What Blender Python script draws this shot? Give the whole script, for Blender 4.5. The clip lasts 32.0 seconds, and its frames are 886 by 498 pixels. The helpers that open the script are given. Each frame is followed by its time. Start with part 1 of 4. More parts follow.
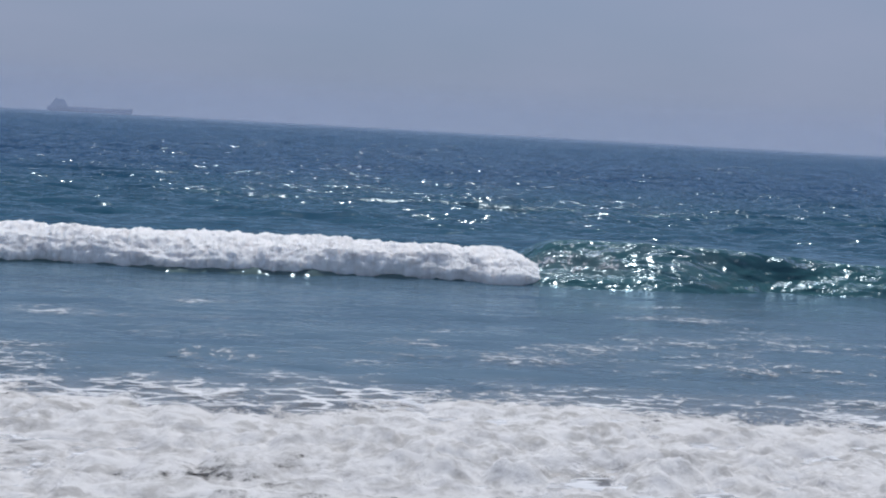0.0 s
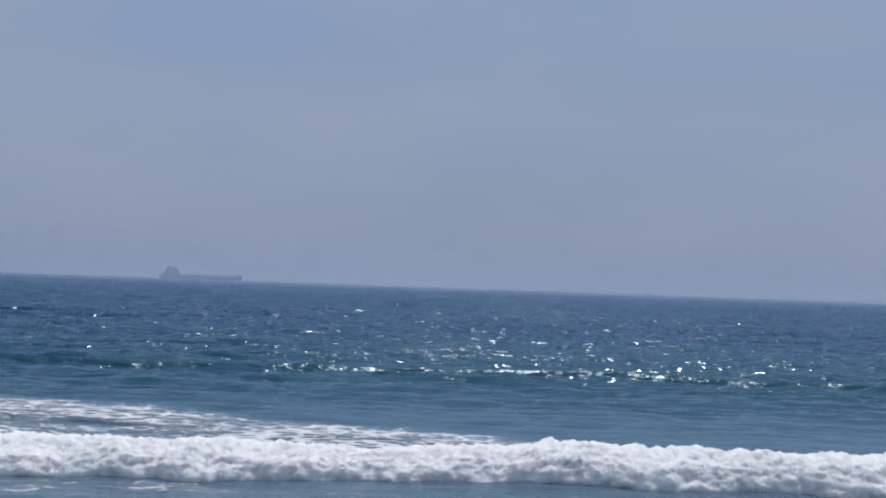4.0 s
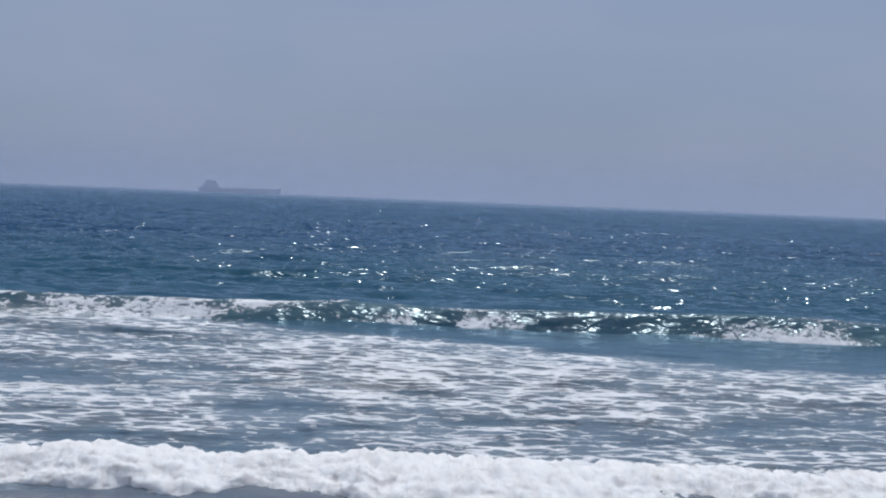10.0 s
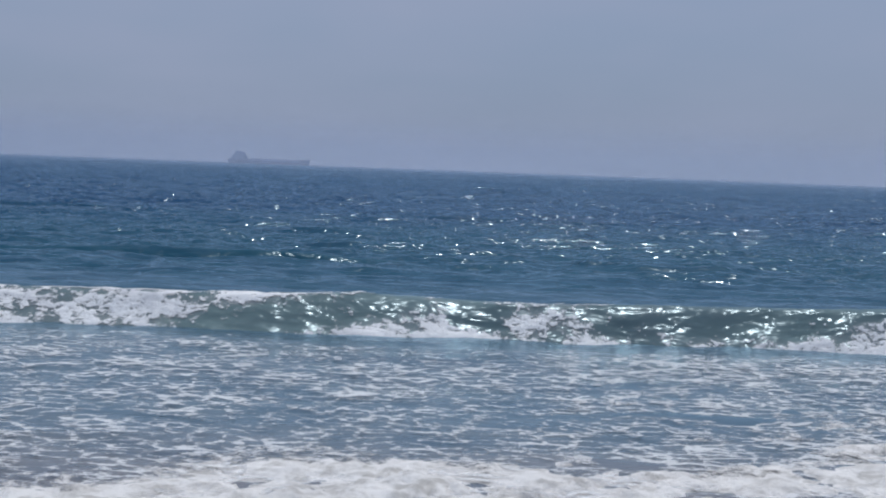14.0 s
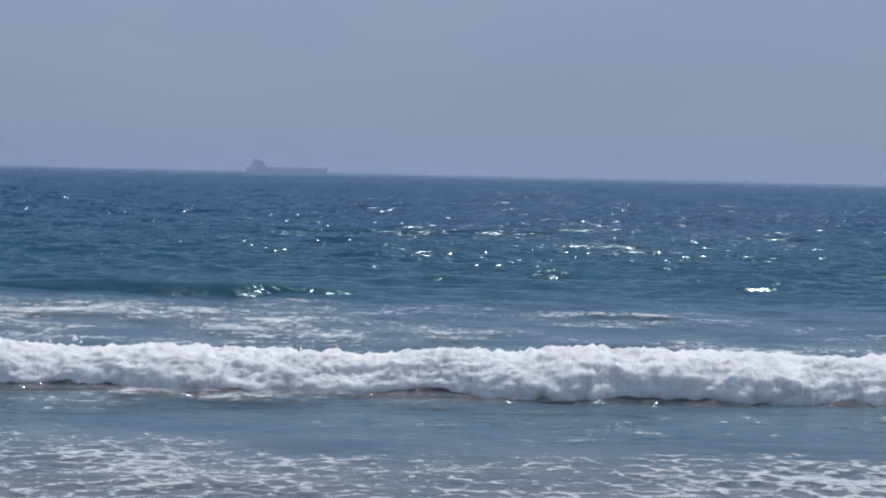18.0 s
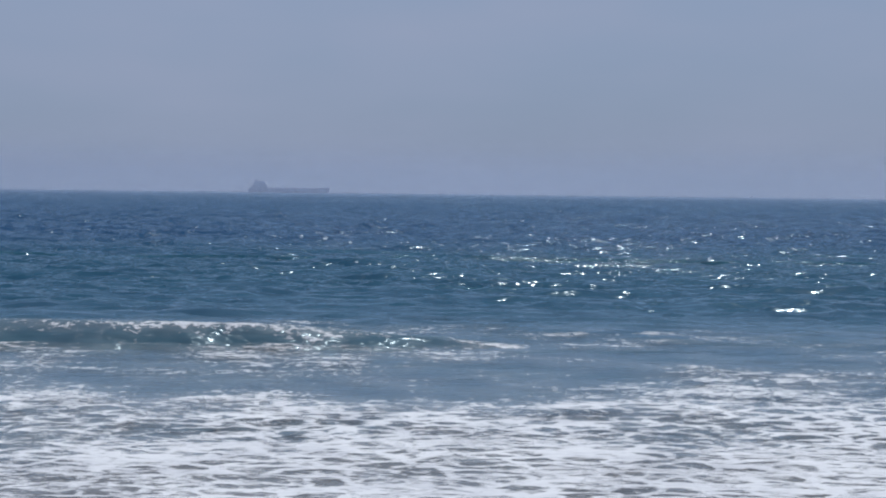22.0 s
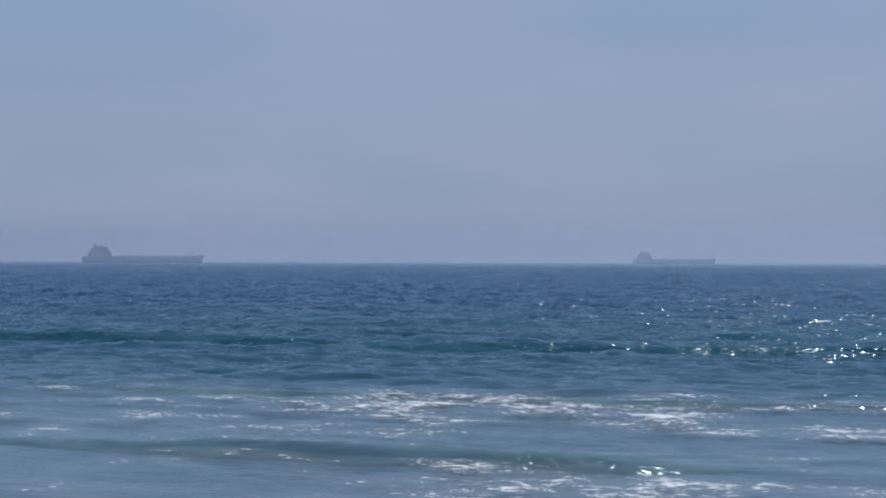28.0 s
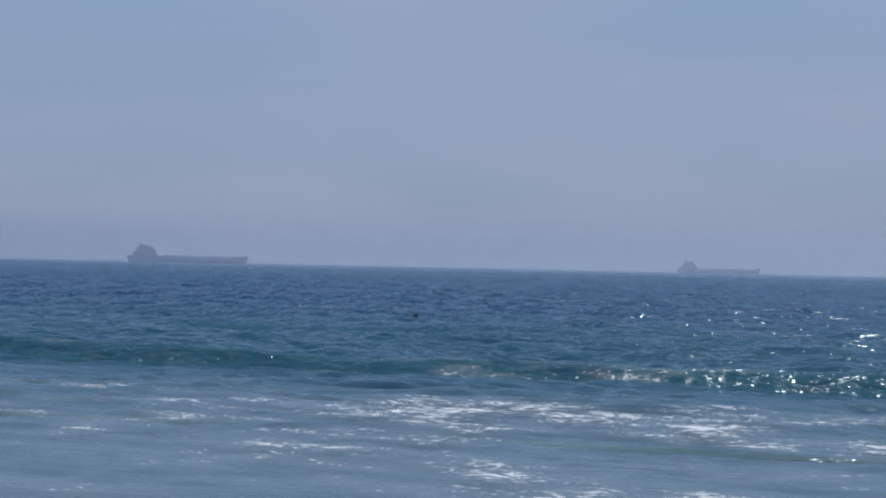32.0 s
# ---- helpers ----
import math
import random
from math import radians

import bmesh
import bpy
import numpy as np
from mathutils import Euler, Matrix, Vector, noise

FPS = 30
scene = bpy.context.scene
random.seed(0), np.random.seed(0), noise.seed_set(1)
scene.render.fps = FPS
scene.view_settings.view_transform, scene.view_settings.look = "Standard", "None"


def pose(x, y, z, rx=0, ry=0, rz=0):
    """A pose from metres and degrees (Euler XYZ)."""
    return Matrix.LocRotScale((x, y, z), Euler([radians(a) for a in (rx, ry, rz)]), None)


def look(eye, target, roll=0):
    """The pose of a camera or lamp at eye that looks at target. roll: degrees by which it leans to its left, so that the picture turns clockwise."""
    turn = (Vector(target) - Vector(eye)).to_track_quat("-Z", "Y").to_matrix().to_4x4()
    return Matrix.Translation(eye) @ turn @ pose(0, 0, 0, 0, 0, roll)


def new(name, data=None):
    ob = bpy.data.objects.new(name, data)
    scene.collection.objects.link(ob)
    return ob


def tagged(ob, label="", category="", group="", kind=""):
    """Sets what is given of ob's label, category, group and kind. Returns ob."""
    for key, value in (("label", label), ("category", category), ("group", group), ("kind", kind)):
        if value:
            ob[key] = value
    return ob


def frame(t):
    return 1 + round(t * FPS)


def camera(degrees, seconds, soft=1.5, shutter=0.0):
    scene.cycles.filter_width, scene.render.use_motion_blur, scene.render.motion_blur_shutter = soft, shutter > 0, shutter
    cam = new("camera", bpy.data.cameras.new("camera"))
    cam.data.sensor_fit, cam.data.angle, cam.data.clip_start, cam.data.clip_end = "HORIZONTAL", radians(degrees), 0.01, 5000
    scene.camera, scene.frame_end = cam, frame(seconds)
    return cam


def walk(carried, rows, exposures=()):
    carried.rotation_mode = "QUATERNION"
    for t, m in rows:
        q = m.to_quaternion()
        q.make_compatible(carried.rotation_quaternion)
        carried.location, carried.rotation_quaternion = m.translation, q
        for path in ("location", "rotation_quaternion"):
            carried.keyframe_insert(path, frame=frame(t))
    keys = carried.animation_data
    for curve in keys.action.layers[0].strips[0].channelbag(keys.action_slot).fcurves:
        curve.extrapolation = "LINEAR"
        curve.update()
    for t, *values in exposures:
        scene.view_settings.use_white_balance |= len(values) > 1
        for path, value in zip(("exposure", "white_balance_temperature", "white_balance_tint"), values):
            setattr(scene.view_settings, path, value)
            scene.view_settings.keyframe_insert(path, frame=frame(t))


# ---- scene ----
CAMERA_ROWS = [
    (0, -7.84, -4.66, 3.18),
    (0.5, -8.04, -4.18, 3.07),
    (1, -5.41, -4.00, 2.81),
    (1.5, -3.58, -2.88, 2.52),
    (2, -2.94, -1.60, 2.26),
    (2.5, -2.61, -0.19, 2.01),
    (3, -3.05, 0.75, 2.01),
    (3.5, -3.27, 1.25, 1.90),
    (4, -3.35, 1.49, 2.01),
    (4.5, -2.63, 1.60, 2.15),
    (6.5, -3.27, 1.60, 2.37),
    (7, -3.53, 1.63, 2.48),
    (7.5, -1.80, 2.48, 2.41),
    (8, -0.83, 2.78, 2.37),
    (8.5, -0.94, 2.40, 2.23),
    (9, -1.37, 0.34, 2.26),
    (9.5, -1.75, -1.54, 2.26),
    (10, -1.98, -1.94, 2.34),
    (10.5, -2.12, -2.12, 2.48),
    (11, -2.08, -2.24, 2.74),
    (11.5, -2.21, -2.45, 2.56),
    (12, -2.26, -2.76, 2.63),
    (12.5, -2.03, -3.05, 2.56),
    (13, -1.52, -3.20, 2.67),
    (13.5, -1.14, -3.17, 2.52),
    (14, -0.88, -3.15, 2.15),
    (14.5, -0.84, -3.04, 2.01),
    (15, -0.15, -2.95, 1.86),
    (15.5, 0.28, -2.95, 2.01),
    (17.5, -0.13, -3.05, 1.32),
    (18, -0.12, -2.95, 1.28),
    (18.5, -0.23, -2.81, 1.24),
    (19, -0.28, -2.42, 1.06),
    (19.5, -0.16, -2.21, 0.95),
    (20, -0.03, -2.16, 0.88),
    (20.5, -0.29, -2.12, 0.73),
    (21, -0.35, -2.10, 0.73),
    (21.5, -0.33, -2.16, 0.66),
    (22, -0.02, -2.21, 0.66),
    (22.5, 0.18, -2.18, 0.66),
    (23, 0.55, -2.18, 0.73),
    (23.5, 1.45, -2.17, 0.77),
    (24, 2.38, -2.16, 0.80),
    (24.5, 2.92, -2.06, 0.77),
    (26.5, 6.86, -0.35, 0.44),
    (27, 10.13, 0.38, 0.22),
    (27.5, 12.24, 0.46, 0.18),
    (28, 15.13, 0.51, 0.18),
    (28.5, 16.20, 0.55, 0.40),
    (29, 16.82, 0.55, 0.77),
    (29.5, 16.82, 0.53, 0.91),
    (30, 16.69, 0.55, 1.06),
    (30.5, 16.63, 0.60, 1.28),
    (31, 16.46, 0.58, 1.39),
    (31.5, 16.52, 0.64, 1.35),
    (32, 16.85, 0.69, 1.21),
]
EYE = 3.5          # height of the hand-held camera above the water

cam = camera(34.0, 32.0, soft=2.1)
walk(cam, [(t, pose(0, 0, EYE, 90 + pitch, 0, yaw) @ pose(0, 0, 0, 0, 0, roll)) for t, yaw, pitch, roll in CAMERA_ROWS],
     [(0, 0.0, 6500, 9), (16, 0.0, 6480, 8), (24, 0.0, 6450, 8), (26.5, 0.11, 6650, 12), (27, 0.10, 6620, 11), (28, 0.10, 6480, 8), (32, 0.10, 6480, 7)])

# ---- light: a high sun over the sea, ahead and a little to the right, in a hazy sky ----
SUN_UP, SUN_RIGHT = 63.0, 15.0
HAZE, UPPER, CLOUD = (0.256, 0.307, 0.430, 1), (0.232, 0.331, 0.510, 1), (0.296, 0.345, 0.496, 1)


def make_world():
    world = bpy.data.worlds.new("world")
    scene.world = world
    world.use_nodes = True
    nt = world.node_tree
    nt.nodes.clear()
    out, bg = nt.nodes.new("ShaderNodeOutputWorld"), nt.nodes.new("ShaderNodeBackground")
    sky = nt.nodes.new("ShaderNodeTexSky")
    sky.sky_type, sky.sun_disc = "NISHITA", False
    sky.sun_elevation, sky.sun_rotation = radians(SUN_UP), radians(SUN_RIGHT)
    sky.air_density, sky.dust_density, sky.ozone_density = 1.2, 3.0, 2.0
    dim = nt.nodes.new("ShaderNodeMix")
    dim.data_type, dim.blend_type = "RGBA", "MULTIPLY"
    dim.inputs[0].default_value = 1.0
    dim.inputs[7].default_value = (0.075, 0.075, 0.075, 1)
    nt.links.new(sky.outputs[0], dim.inputs[6])
    # thin high cloud, long and soft
    co = nt.nodes.new("ShaderNodeTexCoord")
    mp = nt.nodes.new("ShaderNodeMapping")
    mp.inputs["Scale"].default_value = (3.0, 3.0, 9.0)
    no = nt.nodes.new("ShaderNodeTexNoise")
    no.inputs["Scale"].default_value, no.inputs["Detail"].default_value = 1.3, 3.0
    ramp = nt.nodes.new("ShaderNodeMapRange")
    ramp.inputs[1].default_value, ramp.inputs[2].default_value = 0.35, 0.75
    ramp.inputs[3].default_value, ramp.inputs[4].default_value = 0.0, 0.9
    tint = nt.nodes.new("ShaderNodeMix")
    tint.data_type = "RGBA"
    tint.inputs[7].default_value = CLOUD
    # the haze thins upwards
    up = nt.nodes.new("ShaderNodeSeparateXYZ")
    rise = nt.nodes.new("ShaderNodeMapRange")
    rise.inputs[1].default_value, rise.inputs[2].default_value = 0.0, 0.2
    air = nt.nodes.new("ShaderNodeMix")
    air.data_type = "RGBA"
    air.inputs[6].default_value, air.inputs[7].default_value = HAZE, UPPER
    nt.links.new(co.outputs["Generated"], up.inputs[0])
    nt.links.new(up.outputs[2], rise.inputs[0])
    nt.links.new(rise.outputs[0], air.inputs[0])
    nt.links.new(air.outputs[2], tint.inputs[6])
    nt.links.new(co.outputs["Generated"], mp.inputs[0])
    nt.links.new(mp.outputs[0], no.inputs["Vector"])
    nt.links.new(no.outputs[0], ramp.inputs[0])
    nt.links.new(ramp.outputs[0], tint.inputs[0])
    mix = nt.nodes.new("ShaderNodeMix")
    mix.data_type = "RGBA"
    mix.inputs[0].default_value = 0.94
    nt.links.new(dim.outputs[2], mix.inputs[6])
    nt.links.new(tint.outputs[2], mix.inputs[7])
    nt.links.new(mix.outputs[2], bg.inputs[0])
    nt.links.new(bg.outputs[0], out.inputs[0])


make_world()
sun = new("sun", bpy.data.lights.new("sun", "SUN"))
sun.data.energy, sun.data.angle, sun.data.color = 3.0, radians(0.55), (1.0, 0.985, 0.965)
sun.matrix_world = look((0, 0, 50), (-50 * math.sin(radians(SUN_RIGHT)) / math.tan(radians(SUN_UP)),
                                     -50 * math.cos(radians(SUN_RIGHT)) / math.tan(radians(SUN_UP)), 0))


# ---- materials ----
class Nodes:
    """A small builder of node materials."""

    def __init__(self, name):
        self.mat = bpy.data.materials.new(name)
        self.mat.use_nodes = True
        self.nt = self.mat.node_tree
        self.bsdf = self.nt.nodes["Principled BSDF"]
        self.out = self.nt.nodes["Material Output"]

    def add(self, kind, **values):
        n = self.nt.nodes.new("ShaderNode" + kind)
        for k, v in values.items():
            n.inputs[k.replace("_", " ")].default_value = v
        return n

    def link(self, a, b):
        self.nt.links.new(a, b)
        return self

    def coords(self, scale, turn=0.0):
        co, mp = self.add("TexCoord"), self.add("Mapping")
        mp.inputs["Scale"].default_value = scale
        mp.inputs["Rotation"].default_value = (0, 0, radians(turn))
        self.link(co.outputs["Object"], mp.inputs[0])
        return mp.outputs[0]

    def noise(self, vec, scale, detail=4.0, rough=0.55, distortion=0.0):
        n = self.add("TexNoise", Scale=scale, Detail=detail, Roughness=rough, Distortion=distortion)
        self.link(vec, n.inputs["Vector"])
        return n.outputs[0]

    def math(self, op, a, b=None, c=None):
        n = self.nt.nodes.new("ShaderNodeMath")
        n.operation = op
        for i, v in enumerate((a, b, c)):
            if v is None:
                continue
            if isinstance(v, (int, float)):
                n.inputs[i].default_value = v
            else:
                self.link(v, n.inputs[i])
        return n.outputs[0]

    def ramp(self, v, lo, hi, to_lo=0.0, to_hi=1.0):
        n = self.nt.nodes.new("ShaderNodeMapRange")
        n.interpolation_type = "SMOOTHSTEP"
        for i, w in enumerate((v, lo, hi, to_lo, to_hi)):
            if isinstance(w, (int, float)):
                n.inputs[i].default_value = w
            else:
                self.link(w, n.inputs[i])
        return n.outputs[0]

    def mix(self, fac, a, b):
        n = self.nt.nodes.new("ShaderNodeMix")
        n.data_type = "RGBA"
        for i, v in ((0, fac), (6, a), (7, b)):
            if isinstance(v, (int, float, tuple)):
                n.inputs[i].default_value = v if not isinstance(v, tuple) else (*v, 1)
            else:
                self.link(v, n.inputs[i])
        return n.outputs[2]

    def bump(self, height, distance, strength=1.0, normal=None):
        n = self.add("Bump", Strength=strength, Distance=distance)
        self.link(height, n.inputs["Height"])
        if normal:
            self.link(normal, n.inputs["Normal"])
        return n.outputs[0]


def water_material(name, deep, middle, shallow, edge, turn, chop=0.0285, rough=0.15, gloss=0.74, smooth=0.20, ripple=1.0, facet=0.11):
    m = Nodes(name)
    geo = m.add("NewGeometry")
    sep = m.add("SeparateXYZ")
    m.link(geo.outputs["Position"], sep.inputs[0])
    wide = m.noise(m.coords((0.03, 0.09, 0.1), turn), 1.0, 3.0)
    patch = m.noise(m.coords((0.25, 0.8, 0.3), turn), 1.0, 4.0)
    far = m.math("ADD", sep.outputs[1], m.math("MULTIPLY", m.math("SUBTRACT", wide, 0.5), 14.0))
    col = m.mix(m.ramp(far, edge[0], edge[1]), shallow, middle)
    # sand shows through the thinnest water
    col = m.mix(m.ramp(m.math("ADD", sep.outputs[1], m.math("MULTIPLY", m.math("SUBTRACT", patch, 0.5), 4.0)), 14.5, 20.5), (0.155, 0.148, 0.158), col)
    col = m.mix(m.ramp(far, edge[1] + 8, edge[1] + 70), col, deep)
    col = m.mix(m.ramp(patch, 0.35, 0.75, 0.0, 0.35), col, tuple(c * 0.62 for c in deep))
    big = m.noise(m.coords((0.55, 1.2, 0.6), turn), 1.0, 2.0, 0.5, 0.2)
    near = m.noise(m.coords((1.9 * ripple, 3.7 * ripple, 2.0 * ripple), turn + 8), 1.0, 2.0, 0.5, 0.3)
    open_sea = m.noise(m.coords((0.8, 0.6, 1.0), turn), 1.0, 2.0, 0.5, 0.2)
    blend = m.ramp(sep.outputs[1], 60.0, 130.0)
    small = m.math("ADD", m.math("MULTIPLY", near, m.math("SUBTRACT", 1.0, blend)), m.math("MULTIPLY", open_sea, m.math("MULTIPLY", blend, 2.9)))
    # the smallest facets, which catch the sun one by one
    facets = m.noise(m.coords((2.4, 4.2, 2.5), turn - 5), 1.0, 1.0, 0.5, 0.2)
    n1 = m.bump(big, chop * 8.0)
    normal = m.bump(facets, facet * 0.95, 1.0, m.bump(small, chop * 5.6 / ripple, 1.0, n1))
    # the shallows lie smoother than the open sea
    gust = m.noise(m.coords((0.10, 0.28, 0.2), turn), 1.0, 3.0, 0.6, 0.4)
    ruffled = m.math("MULTIPLY", m.ramp(sep.outputs[1], 34.0, 95.0, smooth, 1.0), m.ramp(gust, 0.32, 0.66, 0.45, 1.2))
    for link in list(m.nt.links):
        if link.to_socket.name == "Height":
            m.link(ruffled, link.to_node.inputs["Strength"])
    # water scatters blue-green light from within and mirrors sky and sun on its facets
    body, mirror, both, fres = m.add("BsdfDiffuse"), m.add("BsdfGlossy", Roughness=rough), m.add("MixShader"), m.add("Fresnel", IOR=1.333)
    mirror.inputs["Color"].default_value = (0.74, 0.90, 1.0, 1)
    m.link(col, body.inputs[0]).link(normal, mirror.inputs["Normal"]).link(normal, fres.inputs["Normal"])
    m.link(n1, body.inputs["Normal"])
    m.link(m.math("ADD", m.math("MULTIPLY", fres.outputs[0], gloss), 0.006), both.inputs[0])
    m.link(body.outputs[0], both.inputs[1]).link(mirror.outputs[0], both.inputs[2]).link(both.outputs[0], m.out.inputs[0])
    return m.mat


DEEP, TEAL, SHALLOW = (0.0085, 0.041, 0.100), (0.011, 0.058, 0.096), (0.087, 0.134, 0.175)
water_blue = water_material("sea_water", DEEP, TEAL, SHALLOW, (22, 48), 3)
water_cross = water_material("sea_water_cross_chop", DEEP, TEAL, SHALLOW, (22, 48), -9)
# greener base colours stand in for sunlight passing through the thin waves
wave_green = water_material("wave_water", DEEP, (0.018, 0.068, 0.104), (0.085, 0.142, 0.158), (24, 50), 2, 0.023, 0.12, 0.55, 0.45, facet=0.07)
wave_ruffled = water_material("wind_ruffled_wave_water", DEEP, (0.013, 0.068, 0.097), (0.070, 0.140, 0.150), (24, 50), 2, 0.048, 0.14, 0.55, 0.9, 1.0, facet=0.12)
wave_milky = water_material("aerated_green_wave_water", DEEP, (0.016, 0.066, 0.102), (0.118, 0.170, 0.178), (30, 46), 2, 0.024, 0.24, 0.34, 0.8, 0.9, 0.04)
wave_teal = water_material("teal_wave_water", DEEP, (0.012, 0.060, 0.096), (0.064, 0.116, 0.146), (26, 46), 2, 0.024, 0.22, 0.36, 0.8, 0.9, 0.05)
wave_sandy = water_material("sand_laden_water", DEEP, (0.125, 0.122, 0.122), (0.130, 0.122, 0.118), (24, 50), 2, 0.034, 0.15, 0.60, 0.8, 0.9, 0.07)
shore_green = water_material("green_shore_water", DEEP, (0.110, 0.150, 0.148), (0.085, 0.155, 0.150), (20, 40), 2, 0.030, 0.15, 0.60, 0.7, 0.9, 0.07)
wave_bright = water_material("steep_wave_water", DEEP, (0.018, 0.078, 0.100), (0.040, 0.110, 0.116), (24, 50), 2, 0.050, 0.22, 1.0, 0.9, 0.8, facet=0.14)


def foam_material(name, scale, threshold, soft, stretch=0.5, tone=0.80, relief=0.08, web_size=0.15, along=1.0, speckle=0.65, milk=0.24, most=0.94):
    """Lace of sea foam: froth where the mesh's own density and the web of bubbles say so, nothing elsewhere."""
    m = Nodes(name)
    dens = m.nt.nodes.new("ShaderNodeAttribute")
    dens.attribute_name = "froth"
    co = m.coords((scale * stretch, scale * along, scale * along))
    warp = m.noise(co, 0.7, 2.0)
    coarse = m.noise(co, 0.42, 5.0, 0.6, 0.5)
    streak = m.noise(m.coords((scale * stretch * 0.7, scale * along * 1.5, scale * along)), 1.0, 6.0, 0.66, 0.5)
    blob = m.math("ADD", m.math("MULTIPLY", coarse, 0.55), m.math("MULTIPLY", streak, 0.55))
    vor = m.add("TexVoronoi", Scale=1.15, Randomness=1.0)
    vor.feature = "DISTANCE_TO_EDGE"
    vmix = m.nt.nodes.new("ShaderNodeVectorMath")
    vmix.operation = "MULTIPLY_ADD"
    nvec = m.add("TexNoise", Scale=1.4, Detail=3.0)
    m.link(co, nvec.inputs["Vector"])
    m.link(nvec.outputs[1], vmix.inputs[0])
    vmix.inputs[1].default_value = (0.9, 0.9, 0.9)
    m.link(co, vmix.inputs[2])
    m.link(vmix.outputs[0], vor.inputs["Vector"])
    web = m.ramp(vor.outputs["Distance"], 0.0, 0.25, web_size, -0.64 * web_size)
    fine = m.noise(m.coords((scale * 3.6 * stretch, scale * along * 5.5, scale * along * 4)), 1.0, 6.0, 0.7, 0.4)
    v = m.math("ADD", blob, web)
    v = m.math("ADD", v, m.math("MULTIPLY", m.math("SUBTRACT", fine, 0.5), speckle))
    v = m.math("ADD", v, m.math("MULTIPLY", m.math("SUBTRACT", warp, 0.5), 0.25))
    v = m.math("ADD", v, m.math("SUBTRACT", dens.outputs["Fac"], 0.5))
    # thick froth, and between it water that is milky with bubbles
    cloud = m.math("ADD", dens.outputs["Fac"], m.math("MULTIPLY", m.math("SUBTRACT", coarse, 0.5), 0.8))
    alpha = m.math("MAXIMUM", m.ramp(v, threshold, threshold + soft, 0.0, most), m.ramp(cloud, 0.34, 0.78, 0.0, milk))
    col = m.mix(m.ramp(m.math("ADD", fine, m.math("SUBTRACT", coarse, 0.5)), 0.25, 0.7), (tone * 0.70, tone * 0.71, tone * 0.76), (tone * 0.97, tone * 0.975, tone))
    m.link(col, m.bsdf.inputs["Base Color"])
    m.link(alpha, m.bsdf.inputs["Alpha"])
    m.bsdf.inputs["Roughness"].default_value = 0.75
    m.link(m.bump(v, relief), m.bsdf.inputs["Normal"])
    return m.mat


foam_lace = foam_material("foam_lace", 2.0, 0.70, 0.26, 0.62, 0.73, 0.03, 0.17, speckle=0.85, milk=0.16)
foam_cells = foam_material("foam_cells", 1.9, 0.65, 0.24, 0.66, 0.74, 0.03, 0.15, speckle=0.95, milk=0.14)
foam_streaks = foam_material("foam_streaks", 1.9, 0.84, 0.18, 0.7, 0.78, 0.03, 0.08, speckle=1.35, milk=0.07, most=0.88)
foam_web = foam_material("foam_web", 2.7, 0.635, 0.26, 0.7, 0.75, 0.03, 0.15, speckle=0.9, milk=0.10, most=0.72)
foam_veil = foam_material("foam_on_wave_face", 2.1, 0.66, 0.22, 0.9, 0.80, 0.04, 0.10, speckle=0.9, milk=0.16, most=0.85)
foam_drawn = foam_material("foam_drawn_up_wave_face", 2.0, 0.58, 0.20, 0.8, 0.82, 0.05, 0.10, 0.75, 1.35, 0.22)


def churned_material():
    """Thick foam that the wash has churned with sand: mottled, coarse and matt."""
    m = Nodes("churned_foam")
    dens = m.nt.nodes.new("ShaderNodeAttribute")
    dens.attribute_name = "froth"
    co = m.coords((1, 1, 1))
    a, b, c = m.noise(co, 7.0, 8.0, 0.75), m.noise(co, 1.7, 6.0, 0.7), m.noise(co, 0.45, 3.0)
    mottle = m.math("ADD", m.math("MULTIPLY", a, 0.45), m.math("MULTIPLY", b, 0.55))
    lump_shade = m.noise(m.coords((1, 1, 1)), 2.6, 4.0, 0.6, 0.8)
    # besides the sand, the grey-brown stands in for shade between lumps
    col = m.mix(m.ramp(m.math("ADD", m.math("MULTIPLY", lump_shade, 0.5), m.math("MULTIPLY", mottle, 0.5)), 0.40, 0.56), (0.46, 0.44, 0.425), (0.77, 0.75, 0.745))
    col = m.mix(m.ramp(c, 0.35, 0.7, 0.0, 0.3), col, (0.64, 0.61, 0.60))
    m.link(col, m.bsdf.inputs["Base Color"])
    m.bsdf.inputs["Roughness"].default_value = 0.85
    v = m.math("ADD", dens.outputs["Fac"], m.math("MULTIPLY", m.math("SUBTRACT", mottle, 0.5), 1.6))
    m.link(m.ramp(v, 0.30, 0.55), m.bsdf.inputs["Alpha"])
    m.link(m.bump(a, 0.05, 1.0, m.bump(b, 0.06)), m.bsdf.inputs["Normal"])
    return m.mat


churned_foam = churned_material()


